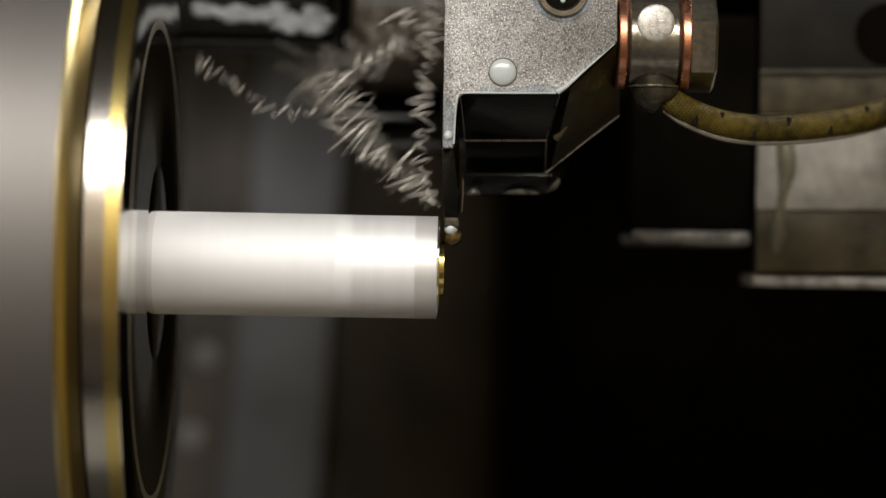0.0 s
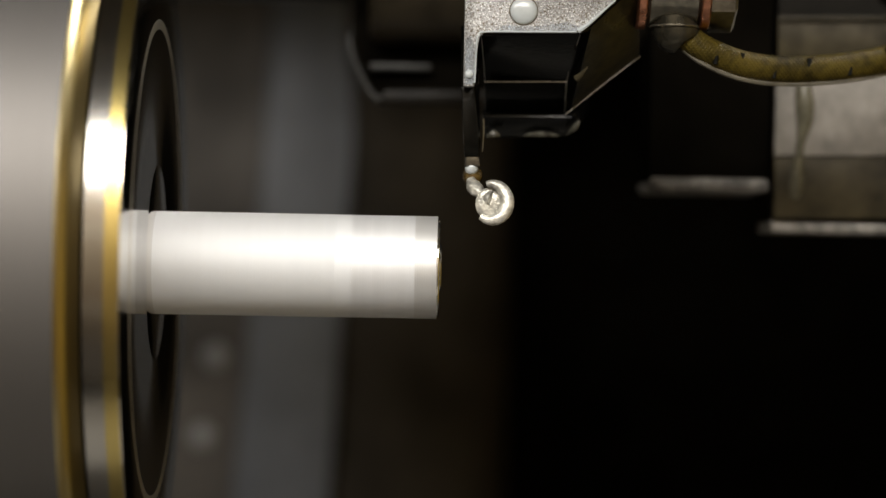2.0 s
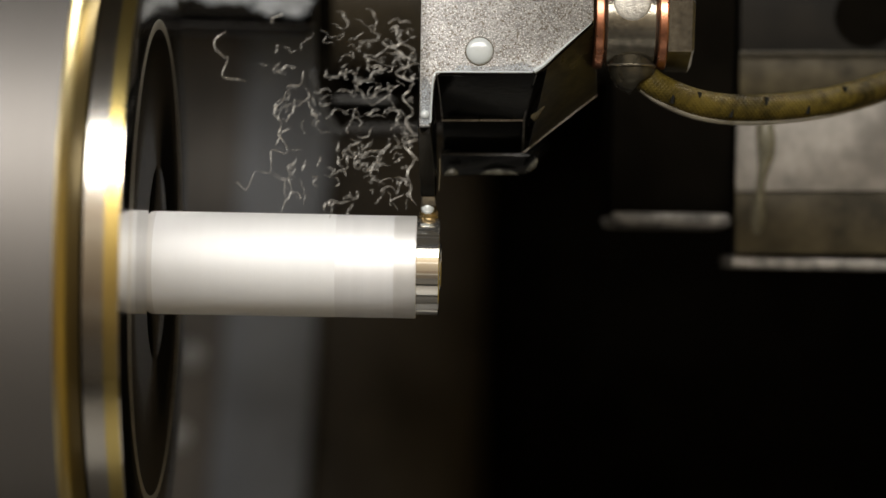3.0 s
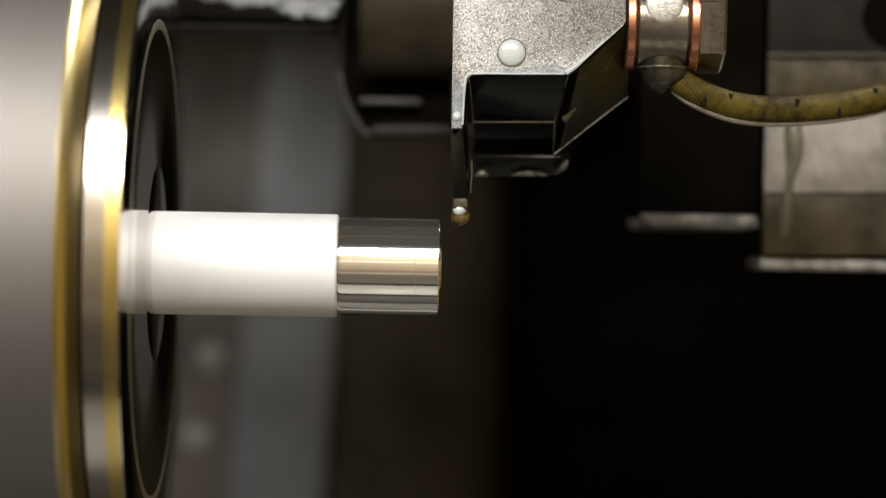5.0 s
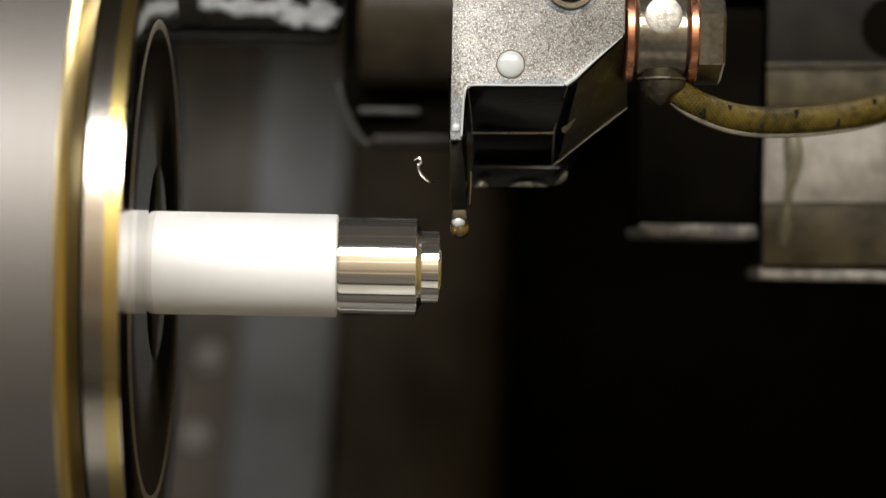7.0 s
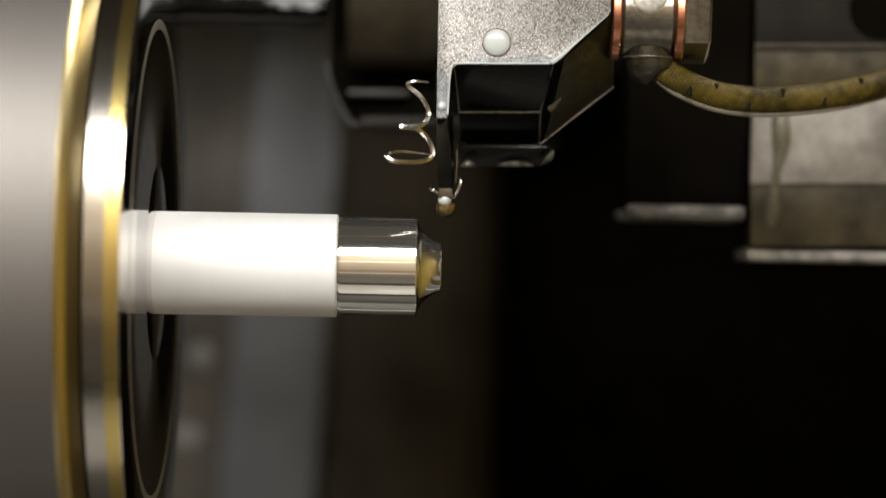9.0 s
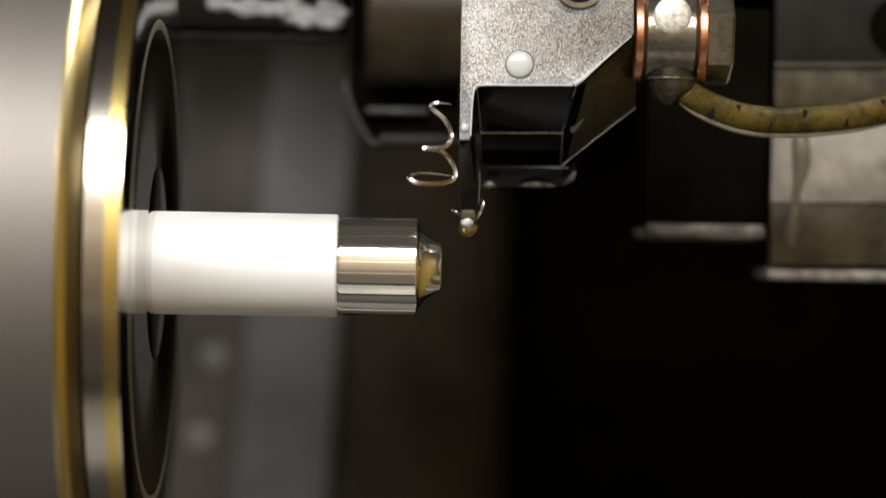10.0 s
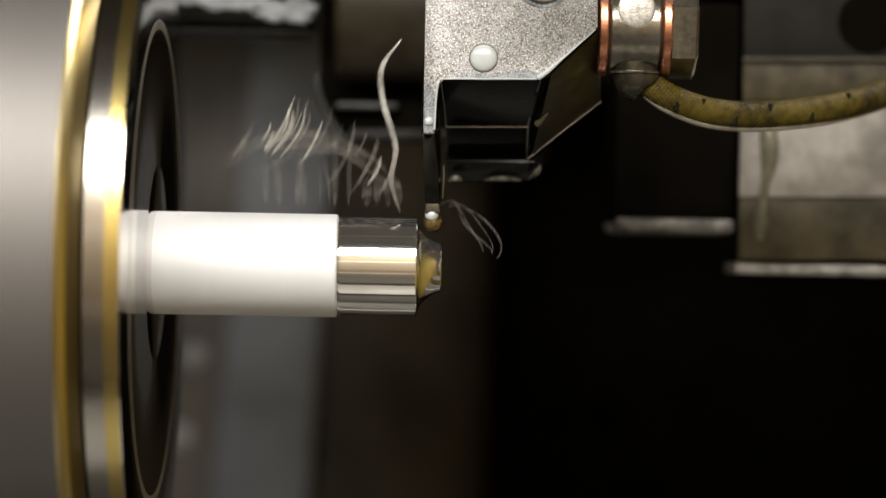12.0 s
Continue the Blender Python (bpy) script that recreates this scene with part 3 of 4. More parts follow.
    # no hollow here: a solid black slab gives the recess its shade
    part("recess", prism([(-29.2, 40), (-27, 34), (-23, 26.4), (-20, 25.2), (12, 25.8), (12, 110), (-29.2, 110)], 118, [(-29.2, 40), (-27, 34), (-23, 26.4), (-20, 25.2), (12, 25.8), (12, 110), (-29.2, 110)], 135, 0.5), BLACK, drum, "black slab for the shade under the holder")
    part("cast_lip", tube(spline([(-29.8, 108, 42.5), (-29.6, 108, 40.4), (-28.9, 108, 37), (-27.4, 108, 33.4), (-25.4, 108, 29.4), (-23.2, 108, 26.2), (-21.4, 108, 25.2)], 6), 0.95, 12, taper=lambda u: 0.35 + 0.75 * min(1.0, 4 * u)), LIP, drum, "pale rounded edge of the casting")
    part("lower_lip", prism([(-22, 24.2), (9, 24.6), (9, 28.4), (-20.5, 28.0)], 110, [(-22, 24.6), (9, 25), (9, 28.4), (-20.5, 28.0)], 126, 0.5), DULL, drum, "brown lower lip")
    # a pale bar painted in as the slot's highlight
    part("slot_highlight", box(-24.6, -8.2, 112, 120, 33.2, 35.2, 0.8), LIP, drum, "pale bar for a slot's highlight")
    bar = part("wet_bar", box(-110, -30.5, 100, 130, 54, 84, 2.0), DARKSTEEL, t, "wet dark steel bar")
    part("bar_trim", box(-110, -31, 104, 128, 51.8, 53.2, 0.5), DULL, bar, "thin brown strip under the bar")
    # out-of-view slab added to keep the work light off the upper cover
    part("unseen_shade_slab", box(-230, 200, 104, 128, 138, 330, 2.0), BLACK, t, "unseen dark slab that shades the way cover")
    rng = random.Random(3)
    foam = bmesh.new()
    for k in range(90):
        u = rng.random()
        x, z = -64 + 33 * u, 60.5 - 5.2 * u * rng.random() + rng.gauss(0, 0.9)
        w, h = rng.uniform(1.2, 3.6), rng.uniform(0.5, 1.3)
        blob = bmesh.ops.create_icosphere(foam, subdivisions=2, radius=1.0)["verts"]
        for v in blob:
            v.co = Vector(((x + v.co.x * w) * MM, (100.2 + v.co.y * 0.8) * MM, (max(z, 55.6) + v.co.z * h + 0.25 * v.co.x * w * math.sin(k)) * MM))
    froth = part("coolant_foam", foam, FOAM, bar, "blue-white coolant foam")
    tagged(froth, kind="stuff")
    return t


def ring_z(c, r, w, n=40):
    """A thin round ring that lies flat."""
    loop = [(c[0] + r * math.cos(2 * math.pi * i / n), c[1] + r * math.sin(2 * math.pi * i / n), c[2]) for i in range(n + 1)]
    return tube(loop, w, 8)


def ring_y(c, r0, r1, h, n=40):
    """A flat ring that faces -y."""
    bm = bmesh.new()
    prof = [(r0, 0), (r0 + 0.15 * (r1 - r0), h), (r1 - 0.25 * (r1 - r0), h), (r1, 0)]
    rings = [[bm.verts.new(((c[0] + r * math.cos(2 * math.pi * i / n)) * MM, (c[1] - d) * MM, (c[2] + r * math.sin(2 * math.pi * i / n)) * MM)) for i in range(n)] for r, d in prof]
    for a, b in zip(rings, rings[1:] + rings[:1]):
        for i in range(n):
            bm.faces.new((a[i], a[(i + 1) % n], b[(i + 1) % n], b[i]))
    return bm


enclosure()
wall_trims()
bed_ledge()
COVER = carriage_cover()
THE_CHUCK = chuck()
BAR, LAYERS = workpiece()
TURRET = turret()

# ---- swarf ----
SWARF = mat("flying_swarf", (0.72, 0.69, 0.63), 0.42, 0.6, 0.3, 1200.0, alpha=0.16)
DENSE = mat("dense_swarf", (0.82, 0.79, 0.69), 0.34, 0.75, 0.3, 1200.0, alpha=0.55)
SPLINTER = mat("fine_swarf", (0.70, 0.68, 0.63), 0.4, 0.6, 0.3, 1200.0, alpha=0.085)
HAZE = mat("blurred_swarf", (0.62, 0.59, 0.52), 0.5, 0.4, 0.35, 700.0, alpha=0.034)
RNG = random.Random(7)


def ribbon(store, pts, w, thin=0.25, material=None):
    """A flat metal strip along the points, in millimetres; store: a bmesh, or a list to which a new one is added."""
    bm = store
    if isinstance(store, list):
        bm = bmesh.new()
        store.append((bm, material or SWARF))
    prev = None
    n = len(pts)
    for i, p in enumerate(pts):
        d = (pts[min(i + 1, n - 1)] - pts[max(i - 1, 0)])
        if d.length < 1e-6:
            continue
        d.normalize()
        s = d.cross(Vector((0.2, 1, 0.1))).normalized()
        u = s.cross(d)
        k = w * min(1.0, 0.25 + 4 * min(i, n - 1 - i) / n)
        ring = [bm.verts.new((p + s * a * k + u * b * k * thin) * MM) for a, b in ((0.5, 0), (0, 0.5), (-0.5, 0), (0, -0.5))]
        if prev:
            for q in range(4):
                bm.faces.new((prev[q], prev[(q + 1) % 4], ring[(q + 1) % 4], ring[q]))
        prev = ring


def coil(store, points, r0, r1, pitch, w, wild=0.3, flat=0.6, steps=22, gap=0.0, material=None):
    """A curled chip wound round a line: radius from r0 to r1, one turn every pitch millimetres."""
    bm = bmesh.new()
    store.append((bm, material or SWARF))
    line = spline(points, 24)
    out, ang, last = [], RNG.uniform(0, 6), line[0]
    total = sum((b - a).length for a, b in zip(line, line[1:]))
    run = 0.0
    turns = max(2, int(total / pitch))
    cum = [0.0]
    for a, b in zip(line, line[1:]):
        cum.append(cum[-1] + (b - a).length)
    def at(s):
        for i in range(len(cum) - 1):
            if cum[i + 1] >= s:
                f = (s - cum[i]) / max(1e-9, cum[i + 1] - cum[i])
                return line[i].lerp(line[i + 1], f), (line[i + 1] - line[i]).normalized()
        return line[-1], (line[-1] - line[-2]).normalized()
    for k in range(turns):
        rr = (r0 + (r1 - r0) * k / turns) * RNG.uniform(1 - wild, 1 + wild)
        tilt = RNG.uniform(-wild, wild)
        off = Vector((RNG.gauss(0, wild), RNG.gauss(0, wild), RNG.gauss(0, wild))) * rr * 0.3
        for q in range(steps):
            a = 2 * math.pi * q / steps + ang
            p, d = at(total * (k + q / steps) / turns)
            side = d.cross(Vector((0, 1, 0))).normalized()
            out.append(p + off * (1 - abs(2 * q / steps - 1)) + side * rr * math.cos(a) + Vector((0, 1, 0)) * rr * flat * math.sin(a) + d * rr * tilt * math.cos(a))
        if gap and RNG.random() < gap:
            if len(out) > 5:
                ribbon(bm, out, w * RNG.uniform(0.6, 1.2))
                bm = bmesh.new()
                store.append((bm, material or SWARF))
            out = []
    if len(out) > 5:
        ribbon(bm, out, w)


def bundle(store, points, n, spread, w, material=None):
    """Thin threads that wander side by side along a line."""
    line = spline(points, 9)
    for _ in range(n):
        a, f, o = RNG.uniform(0, 6.28), RNG.uniform(4, 11), RNG.gauss(0, 0.5) * spread
        i0 = RNG.randrange(0, max(1, len(line) // 3))
        i1 = len(line) - RNG.randrange(0, max(1, len(line) // 3))
        out = []
        for i in range(i0, i1):
            d = (line[min(i + 1, len(line) - 1)] - line[max(i - 1, 0)]).normalized()
            u = i / len(line)
            out.append(line[i] + d.cross(Vector((0, 1, 0))) * (o * (0.3 + u) + 0.35 * spread * math.sin(a + f * u)) + Vector((0, RNG.gauss(0, 0.1) + o, 0)))
        ribbon(store, out, w * RNG.uniform(0.5, 1.8), material=material)


def wisps(store, x0, x1, z0, z1, count, size, w, y=(-12, 14)):
    """Many small bent splinters."""
    bm = bmesh.new()
    store.append((bm, SPLINTER))
    for _ in range(count):
        c = Vector((RNG.uniform(x0, x1), RNG.uniform(*y), RNG.uniform(z0, z1)))
        a, l = RNG.uniform(0, 6.28), size * RNG.uniform(0.4, 1.3)
        p = [c]
        for k in range(7):
            a += RNG.gauss(0, 0.75)
            p.append(p[-1] + Vector((math.cos(a), RNG.gauss(0, 0.3), math.sin(a))) * l / 7)
        ribbon(bm, spline(p, 3), w * RNG.uniform(0.5, 1.3))


def swarf(name, store, label, material=None):
    t = thing(name, label, "metal chips", group="swarf from the cut")
    for bm, m in store:
        if len(bm.verts):
            ob = part("strand", bm, material or m, t)
            if m is SPLINTER:
                ob.name = "fine_swarf"
                tagged(ob, "fine wiry splinters", kind="stuff")
        else:
            bm.free()
    return t


def facing_tangle():
    bm = []
    coil(bm, [(-1.67, 0, 9.1), (-4.82, -4, 18.66), (-5.28, -4, 29.83), (-4.05, 0, 42.56), (-2.75, 4, 52.93), (-4.27, 8, 65.93)], 1.5, 2.4, 2.6, 1.0, 0.6, gap=0.5)
    coil(bm, [(-2.18, 0, 9.84), (-10.76, -4, 17.31), (-18.33, -4, 24), (-22.36, 0, 32.21), (-27.03, 4, 38.64)], 2.2, 6.5, 2.4, 0.9, 0.65, gap=0.55)
    coil(bm, [(-28.56, 0, 29.6), (-38.57, 0, 30.04), (-44.9, 0, 34.29), (-56.02, 4, 41.24)], 0.9, 1.9, 3.4, 1.0, 0.9, gap=0.5)
    coil(bm, [(-23.7, 0, 37.19), (-13.81, 0, 43), (-3.26, 0, 47.57), (-12.79, 4, 51.49)], 1.8, 2.8, 3.0, 0.9, 0.7, gap=0.5)
    coil(bm, [(-2.56, 2, 9.49), (-12.14, 2, 18.71), (-21.15, 4, 27.42), (-25.22, 6, 38.8), (-11.5, 6, 47.89), (-2.74, 6, 51.85)], 2.5, 6.0, 2.0, 2.2, 0.6, material=HAZE)
    coil(bm, [(-23.72, 4, 29.89), (-31.38, 4, 36.04), (-31.63, 6, 43.73)], 4.0, 5.0, 3.2, 1.6, 0.4, material=HAZE)
    return swarf("swarf_tangle", bm, "tangle of curled bright aluminium chips flying above the bar")


def facing_spray():
    bm = []
    coil(bm, [(1.36, -6, 0.15), (6.9, -14, -3.41), (2.17, -10, -10.9), (8.33, -14, -14.37), (1.11, -8, -19.59), (5.89, -4, -9.7)], 3.5, 4.5, 2.0, 0.8, 0.6)
    coil(bm, [(8.44, -6, -14.57), (15.06, -6, -4.55), (21.15, -4, 4.87), (28.65, 0, 12.54)], 2.4, 3.2, 4.0, 0.9, 0.3, gap=0.5)
    coil(bm, [(-6.75, -13, 7.95), (-15.31, -14, 8.99), (-23.85, -14, 8.47), (-33.72, -12, 7.82)], 1.6, 2.2, 2.6, 0.7, 0.5, gap=0.5)
    for k in range(15):
        u = k / 14
        a = Vector((-50 + 40 * u + RNG.uniform(-4, 4), -13 if k % 3 else 2, 8 + 3 * u))
        c = Vector((-6 + 26 * u + RNG.uniform(-3, 3), -13 if k > 4 else 2, 54 - 22 * u + RNG.uniform(-5, 5)))
        b = a.lerp(c, 0.5) + Vector((-3, 0, 4 + 2 * math.sin(2.0 * k)))
        m = spline([a, b, c], 14)
        cut = m[(k * 5) % 11:len(m) - (k * 7) % 13]
        ribbon(bm, [p + Vector((0, 0, 0.3 * math.sin(i * 1.3))) for i, p in enumerate(cut)], RNG.uniform(0.3, 0.65), material=SPLINTER)
        ribbon(bm, [p + Vector((0.5, 1, -0.8 + 0.4 * math.sin(i * 0.7))) for i, p in enumerate(cut[2:])], RNG.uniform(0.6, 1.6), material=HAZE)
    coil(bm, [(1.99, -8, -1.07), (5.83, -10, -9.6), (2.34, -8, -19.57), (8.37, -8, -12.06)], 4.0, 5.0, 1.8, 2.4, 0.5, material=HAZE)
    coil(bm, [(8.44, -6, -14.57), (15.06, -6, -4.55), (21.15, -4, 4.87), (28.65, 0, 12.54)], 3.0, 4.0, 4.0, 1.6, 0.3, material=HAZE)
    return swarf("swarf_spray", bm, "spray of thin curled aluminium chips thrown from the bar's face")


def facing_ball():
    bm = []
    coil(bm, [(0.83, -6, -4.81), (8.1, -12, -0.95), (19.1, -12, 0.48), (26.73, -8, -4.31), (19.29, -12, -9.32), (9.46, -14, -9.47), (14.55, -10, -15.59)], 2.8, 4.6, 2.8, 1.1, 0.45, gap=0.2, material=DENSE)
    coil(bm, [(2.1, -10, -7.21), (7.04, -12, -9.55), (10.59, -14, -4.56)], 3.5, 4.5, 2.2, 0.9, 0.6, material=DENSE)
    hang = [(12, -8, -11), (4.5, -8, -24), (-3, -8, -40), (-11.5, -6, -62)]
    bundle(bm, hang, 12, 3.4, 0.9, SWARF)
    bundle(bm, hang, 8, 4.5, 2.0, HAZE)
    coil(bm, hang, 2.4, 3.8, 2.4, 0.7, 0.8, gap=0.35)
    for _ in range(3):
        coil(bm, [(1, -6, -4), (10.58, -12, -2.13), (25.5, -10, -2.5), (19, -10, -8), (9, -12, -11)], 3.5, 5.5, 1.8, 2.6, 0.7, material=HAZE)
    coil(bm, hang, 2.6, 4.6, 2.0, 1.8, 0.7, material=HAZE)
    return swarf("swarf_ball", bm, "dense ball of curled chips with a hanging coil")


def turning_cloud():
    bm = []
    x0, z1 = (-40.18, 49.38)
    x1, z0 = (-6.3, 9.38)
    wisps(bm, x0, x1, z0, z1, 90, 6.0, 0.5)
    xm, zm = (-24.69, 23.42)
    wisps(bm, xm, x1, z0, z1, 90, 5.0, 0.55)
    coil(bm, [(-49.69, 2, 48.12), (-50.85, 2, 43.08), (-45.69, 2, 35.02)], 0.8, 1.6, 5.0, 0.5, 0.6)
    coil(bm, [(-6.3, 0, 9.38), (-8.03, 0, 14.98), (-7.4, 0, 21.24), (-10.14, 0, 47.44)], 0.8, 1.8, 5.0, 0.6, 0.6, gap=0.3)
    coil(bm, [(-31.22, 0, 38.3), (-37.33, 0, 30.68), (-35.94, 0, 23.21), (-39.57, 0, 16.89), (-46.35, 0, 11.76)], 0.8, 1.6, 5.0, 0.5, 0.6, gap=0.2)
    return swarf("swarf_cloud", bm, "loose cloud of fine wiry aluminium splinters")


def step_cloud():
    bm = []
    coil(bm, [(-5.39, 0, 7.53), (-8.05, -4, 18.6), (-8.21, -4, 27.29), (-6.43, 0, 36.26)], 1.0, 1.8, 1.5, 1.3, 0.5, material=HAZE)
    for k in range(26):
        r = 7 + 1.1 * k
        cx, cz = (-6.31, 10.01)
        a0, a1 = 1.68 + RNG.uniform(-0.1, 0.15), 3.15 + RNG.uniform(-0.6, 0.1)
        arc = [Vector((cx + r * 1.1 * math.cos(a), RNG.uniform(-2, 2), cz + r * math.sin(a))) for a in [a0 + (a1 - a0) * i / 18 for i in range(19)]]
        ribbon(bm, arc, 1.7 + 0.7 * math.sin(5.1 * k), material=HAZE)
        ribbon(bm, [p + Vector((0.25 * math.sin(3.0 * k), 0.5, 0.2 * math.cos(2.0 * k))) for p in arc[2 + k % 4:17 - k % 3]], 0.45, material=SPLINTER)
    coil(bm, [(-50.66, 0, 7.93), (-44.62, 0, 19.3), (-49.83, 0, 30.45), (-46.62, 4, 43.3), (-32.79, 4, 44.19)], 1.6, 3.2, 4.0, 1.2, 0.7, gap=0.4, material=HAZE)
    coil(bm, [(-24.41, 0, 8.42), (-34.57, 0, 16.98), (-38.56, 0, 29.41), (-28.98, 4, 42.38), (-17.68, 4, 43.84)], 3.0, 5.0, 6.0, 1.1, 0.7, gap=0.4, material=HAZE)
    wisps(bm, -53, -8, 10.12, 45.12, 40, 8.0, 0.4)
    for line_pts in ([(-23.23, 2, 8.22), (-32.16, 2, 15.83), (-37.42, 3, 25.81), (-38.93, 4, 35.9), (-30.25, 4, 42.98)], [(-28.25, 2, 8.13), (-35.34, 2, 18.28), (-36.26, 3, 30.86), (-23.95, 4, 42.47), (-16.41, 4, 43.24)],
                     [(-50.19, 2, 7.72), (-45.35, 2, 16.84), (-41.69, 2, 22.55)], [(-40.96, 2, 16.92), (-34.85, 2, 25.82), (-28.72, 2, 33.46), (-18.83, 2, 41.17)]):
        bundle(bm, line_pts, 7, 2.6, 1.6, HAZE)
        bundle(bm, line_pts, 2, 1.5, 0.7, SPLINTER)
    return swarf("swarf_whirl", bm, "whirling fan of fine aluminium threads over the bar")


def second_coil():
    bm = []
    coil(bm, [(-4.14, 0, 7.55), (-10.76, -4, 17.31), (-18.37, -6, 29.49), (-27.59, 0, 44.62), (-35.72, 6, 60.07), (-39.83, 8, 70.33)], 2.5, 9.0, 3.4, 0.8, 0.45, gap=0.4)
    coil(bm, [(-5.69, 0, 10.02), (-10.27, -4, 24.77), (-16.86, -2, 42.18), (-19.29, 4, 62.69)], 1.8, 4.0, 3.4, 0.8, 0.5, gap=0.4)
    coil(bm, [(-4.14, 0, 7.55), (-12, -4, 17.29), (-20.85, -6, 29.44), (-28.84, 0, 44.59), (-37.03, 6, 62.57)], 3.0, 10.0, 2.0, 3.0, 0.4, material=HAZE)
    coil(bm, [(-4.66, 0, 8.79), (-10.8, -4, 19.79), (-16.77, -2, 37.19), (-19.29, 4, 62.69)], 3.0, 7.0, 2.4, 2.6, 0.4, material=HAZE)
    return swarf("swarf_coil", bm, "long bouncing coil of bright aluminium chip")


def finish_smoke():
    bm = []
    coil(bm, [(-5.44, -4, 11.82), (-8.83, -6, 15.43), (-10.75, -6, 19.11)], 1.6, 2.0, 3.4, 1.0, 0.5, flat=0.8)
    for line_pts in ([(-4.68, -4, 11.21), (-10.74, -5, 17.28), (-14.42, -4, 27.18), (-12.39, -2, 36.03), (-15.06, 0, 42.98)], [(-5.06, -4, 11.83), (-12.04, -4, 19.77), (-18.35, -4, 25.24), (-25.29, -2, 26.44), (-30.14, 0, 33.94)],
                     [(-12.43, 0, 36.15), (-21.34, 2, 41.12), (-31.53, 4, 44.22), (-36.7, 4, 51.04), (-45.57, 4, 54.65)], [(-2.65, 2, 47.74), (-11.49, 3, 50.17), (-17.92, 4, 56.43), (-19.29, 4, 62.69)],
                     [(-6.34, -4, 13.67), (-9.01, -4, 23.55), (-11.02, -2, 29.82), (-18.77, 0, 41.03)]):
        bundle(bm, line_pts, 9, 3.0, 1.3, HAZE)
        bundle(bm, line_pts, 3, 2.0, 0.7)
    return swarf("swarf_strip", bm, "soft twisted strips of thin chip rising from the tool")


def finish_fan():
    bm = []
    ribbon(bm, spline([(-9.59, -4, 8.02), (-11.68, -5, 14.78), (-10.83, -5, 22.24), (-13.79, -3, 32.21), (-14.25, 0, 39.87), (-10.15, 2, 46.35)], 10), 1.2)
    for k in range(34):
        u = RNG.random()
        x0, z0 = (-10.75, 13.05)
        x1, z1 = (-48.39, 20.47)
        c = Vector((x0 + (x1 - x0) * u, -2 + RNG.gauss(0, 2), z0 + (z1 - z0) * u + 8 * math.sin(math.pi * u) + RNG.gauss(0, 1.5)))
        l = RNG.uniform(4, 13) * (0.4 + math.sin(math.pi * min(1, u * 1.2)))
        bend = RNG.uniform(0.2, 0.6)
        ribbon(bm, [c + Vector((-l * bend * t * t + 0.5 * l * t, 0, l * t)) for t in [i / 9 - 0.45 for i in range(10)]], RNG.uniform(0.3, 1.0), material=HAZE if k % 4 else SWARF)
    bundle(bm, [(-10.13, 0, 13.69), (-18.37, 0, 19.79), (-27.18, 0, 22.75), (-38.44, 0, 23.16), (-52.07, 0, 16.66)], 10, 4.0, 0.6, HAZE)
    bundle(bm, [(-1.25, -4, 6.93), (1.8, -6, 9.44), (4.97, -6, 5.79), (10.6, -8, 0.32), (8.19, -8, -2.81)], 4, 4.0, 0.35, HAZE)
    for k in range(13):
        x, z = (-10.68, 9.3)
        x -= 2.5 * k + RNG.uniform(-1.2, 1.2)
        top = 4 + 9 * RNG.random() + 5 * math.sin(k / 7)
        lean = RNG.uniform(-2, 0.5)
        ribbon(bm, [Vector((x + lean * u * u, 2 + 0.3 * RNG.gauss(0, 1), z + top * u)) for u in [i / 8 for i in range(9)]], RNG.uniform(0.5, 2.4), material=HAZE)
    return swarf("swarf_fan", bm, "fan of fine chip threads swept off the bar's shoulder")


def finish_ball():
    bm = []
    coil(bm, [(1, -6, 4), (6, -8, 8), (13, -8, 6), (17, -6, 0), (12, -8, -5), (6, -8, 0), (14, -6, 3), (30, -4, -1)], 2.5, 4.0, 3.0, 0.6, 0.5)
    coil(bm, [(1, -6, 4), (8, -8, 7), (16, -8, 2), (10, -8, -4)], 4.0, 5.0, 2.2, 1.8, 0.5, material=HAZE)
    return swarf("swarf_puff", bm, "loose ball of fine curled threads at the bar's tip")


def falling_tail():
    bm = []
    coil(bm, [(0.08, -6, 2.6), (2.15, -8, -9.7), (-9.99, -8, -19.8), (-7.32, -6, -32.19), (-9.48, -4, -50.97)], 2.0, 6.0, 4.0, 0.9, 0.6)
    coil(bm, [(-17.46, -4, -22.56), (-7.55, -6, -19.82), (-2.51, -6, -24.68), (-10.61, -4, -57.2)], 2.0, 4.0, 5.0, 0.8, 0.6)
    return swarf("swarf_tail", bm, "tangled string of chips falling from the bar")


def chip_knob():
    """The curled white chip that clings to the insert."""
    stem = tube(spline([(5.81, -3, 15.41), (6.45, -4, 13.91), (7.69, -6, 12.64), (9.18, -7, 11.54), (10.65, -8, 11.18)], 5), 1.4, 12, taper=lambda u: 0.75 + 0.5 * math.sin(5.0 * u) ** 2)
    c = Vector((10.17, -8, 10.43))
    pts = [c + Vector((3.6 * math.cos(a), -1.2 + 0.6 * math.sin(a), 4.0 * math.sin(a))) for a in [radians(105 - 14.5 * i) for i in range(17)]]
    rim = tube(pts, 1.4, 12, taper=lambda u: 0.5 + 0.65 * math.sin(math.pi * u))
    cup = dome(c.x + 0.6, c.y + 0.6, c.z - 0.4, 3.9, 1.0)
    return swarf("chip_curl", [(stem, KNOB), (rim, KNOB), (cup, KNOB)], "small curled white chip clinging to the insert", KNOB)


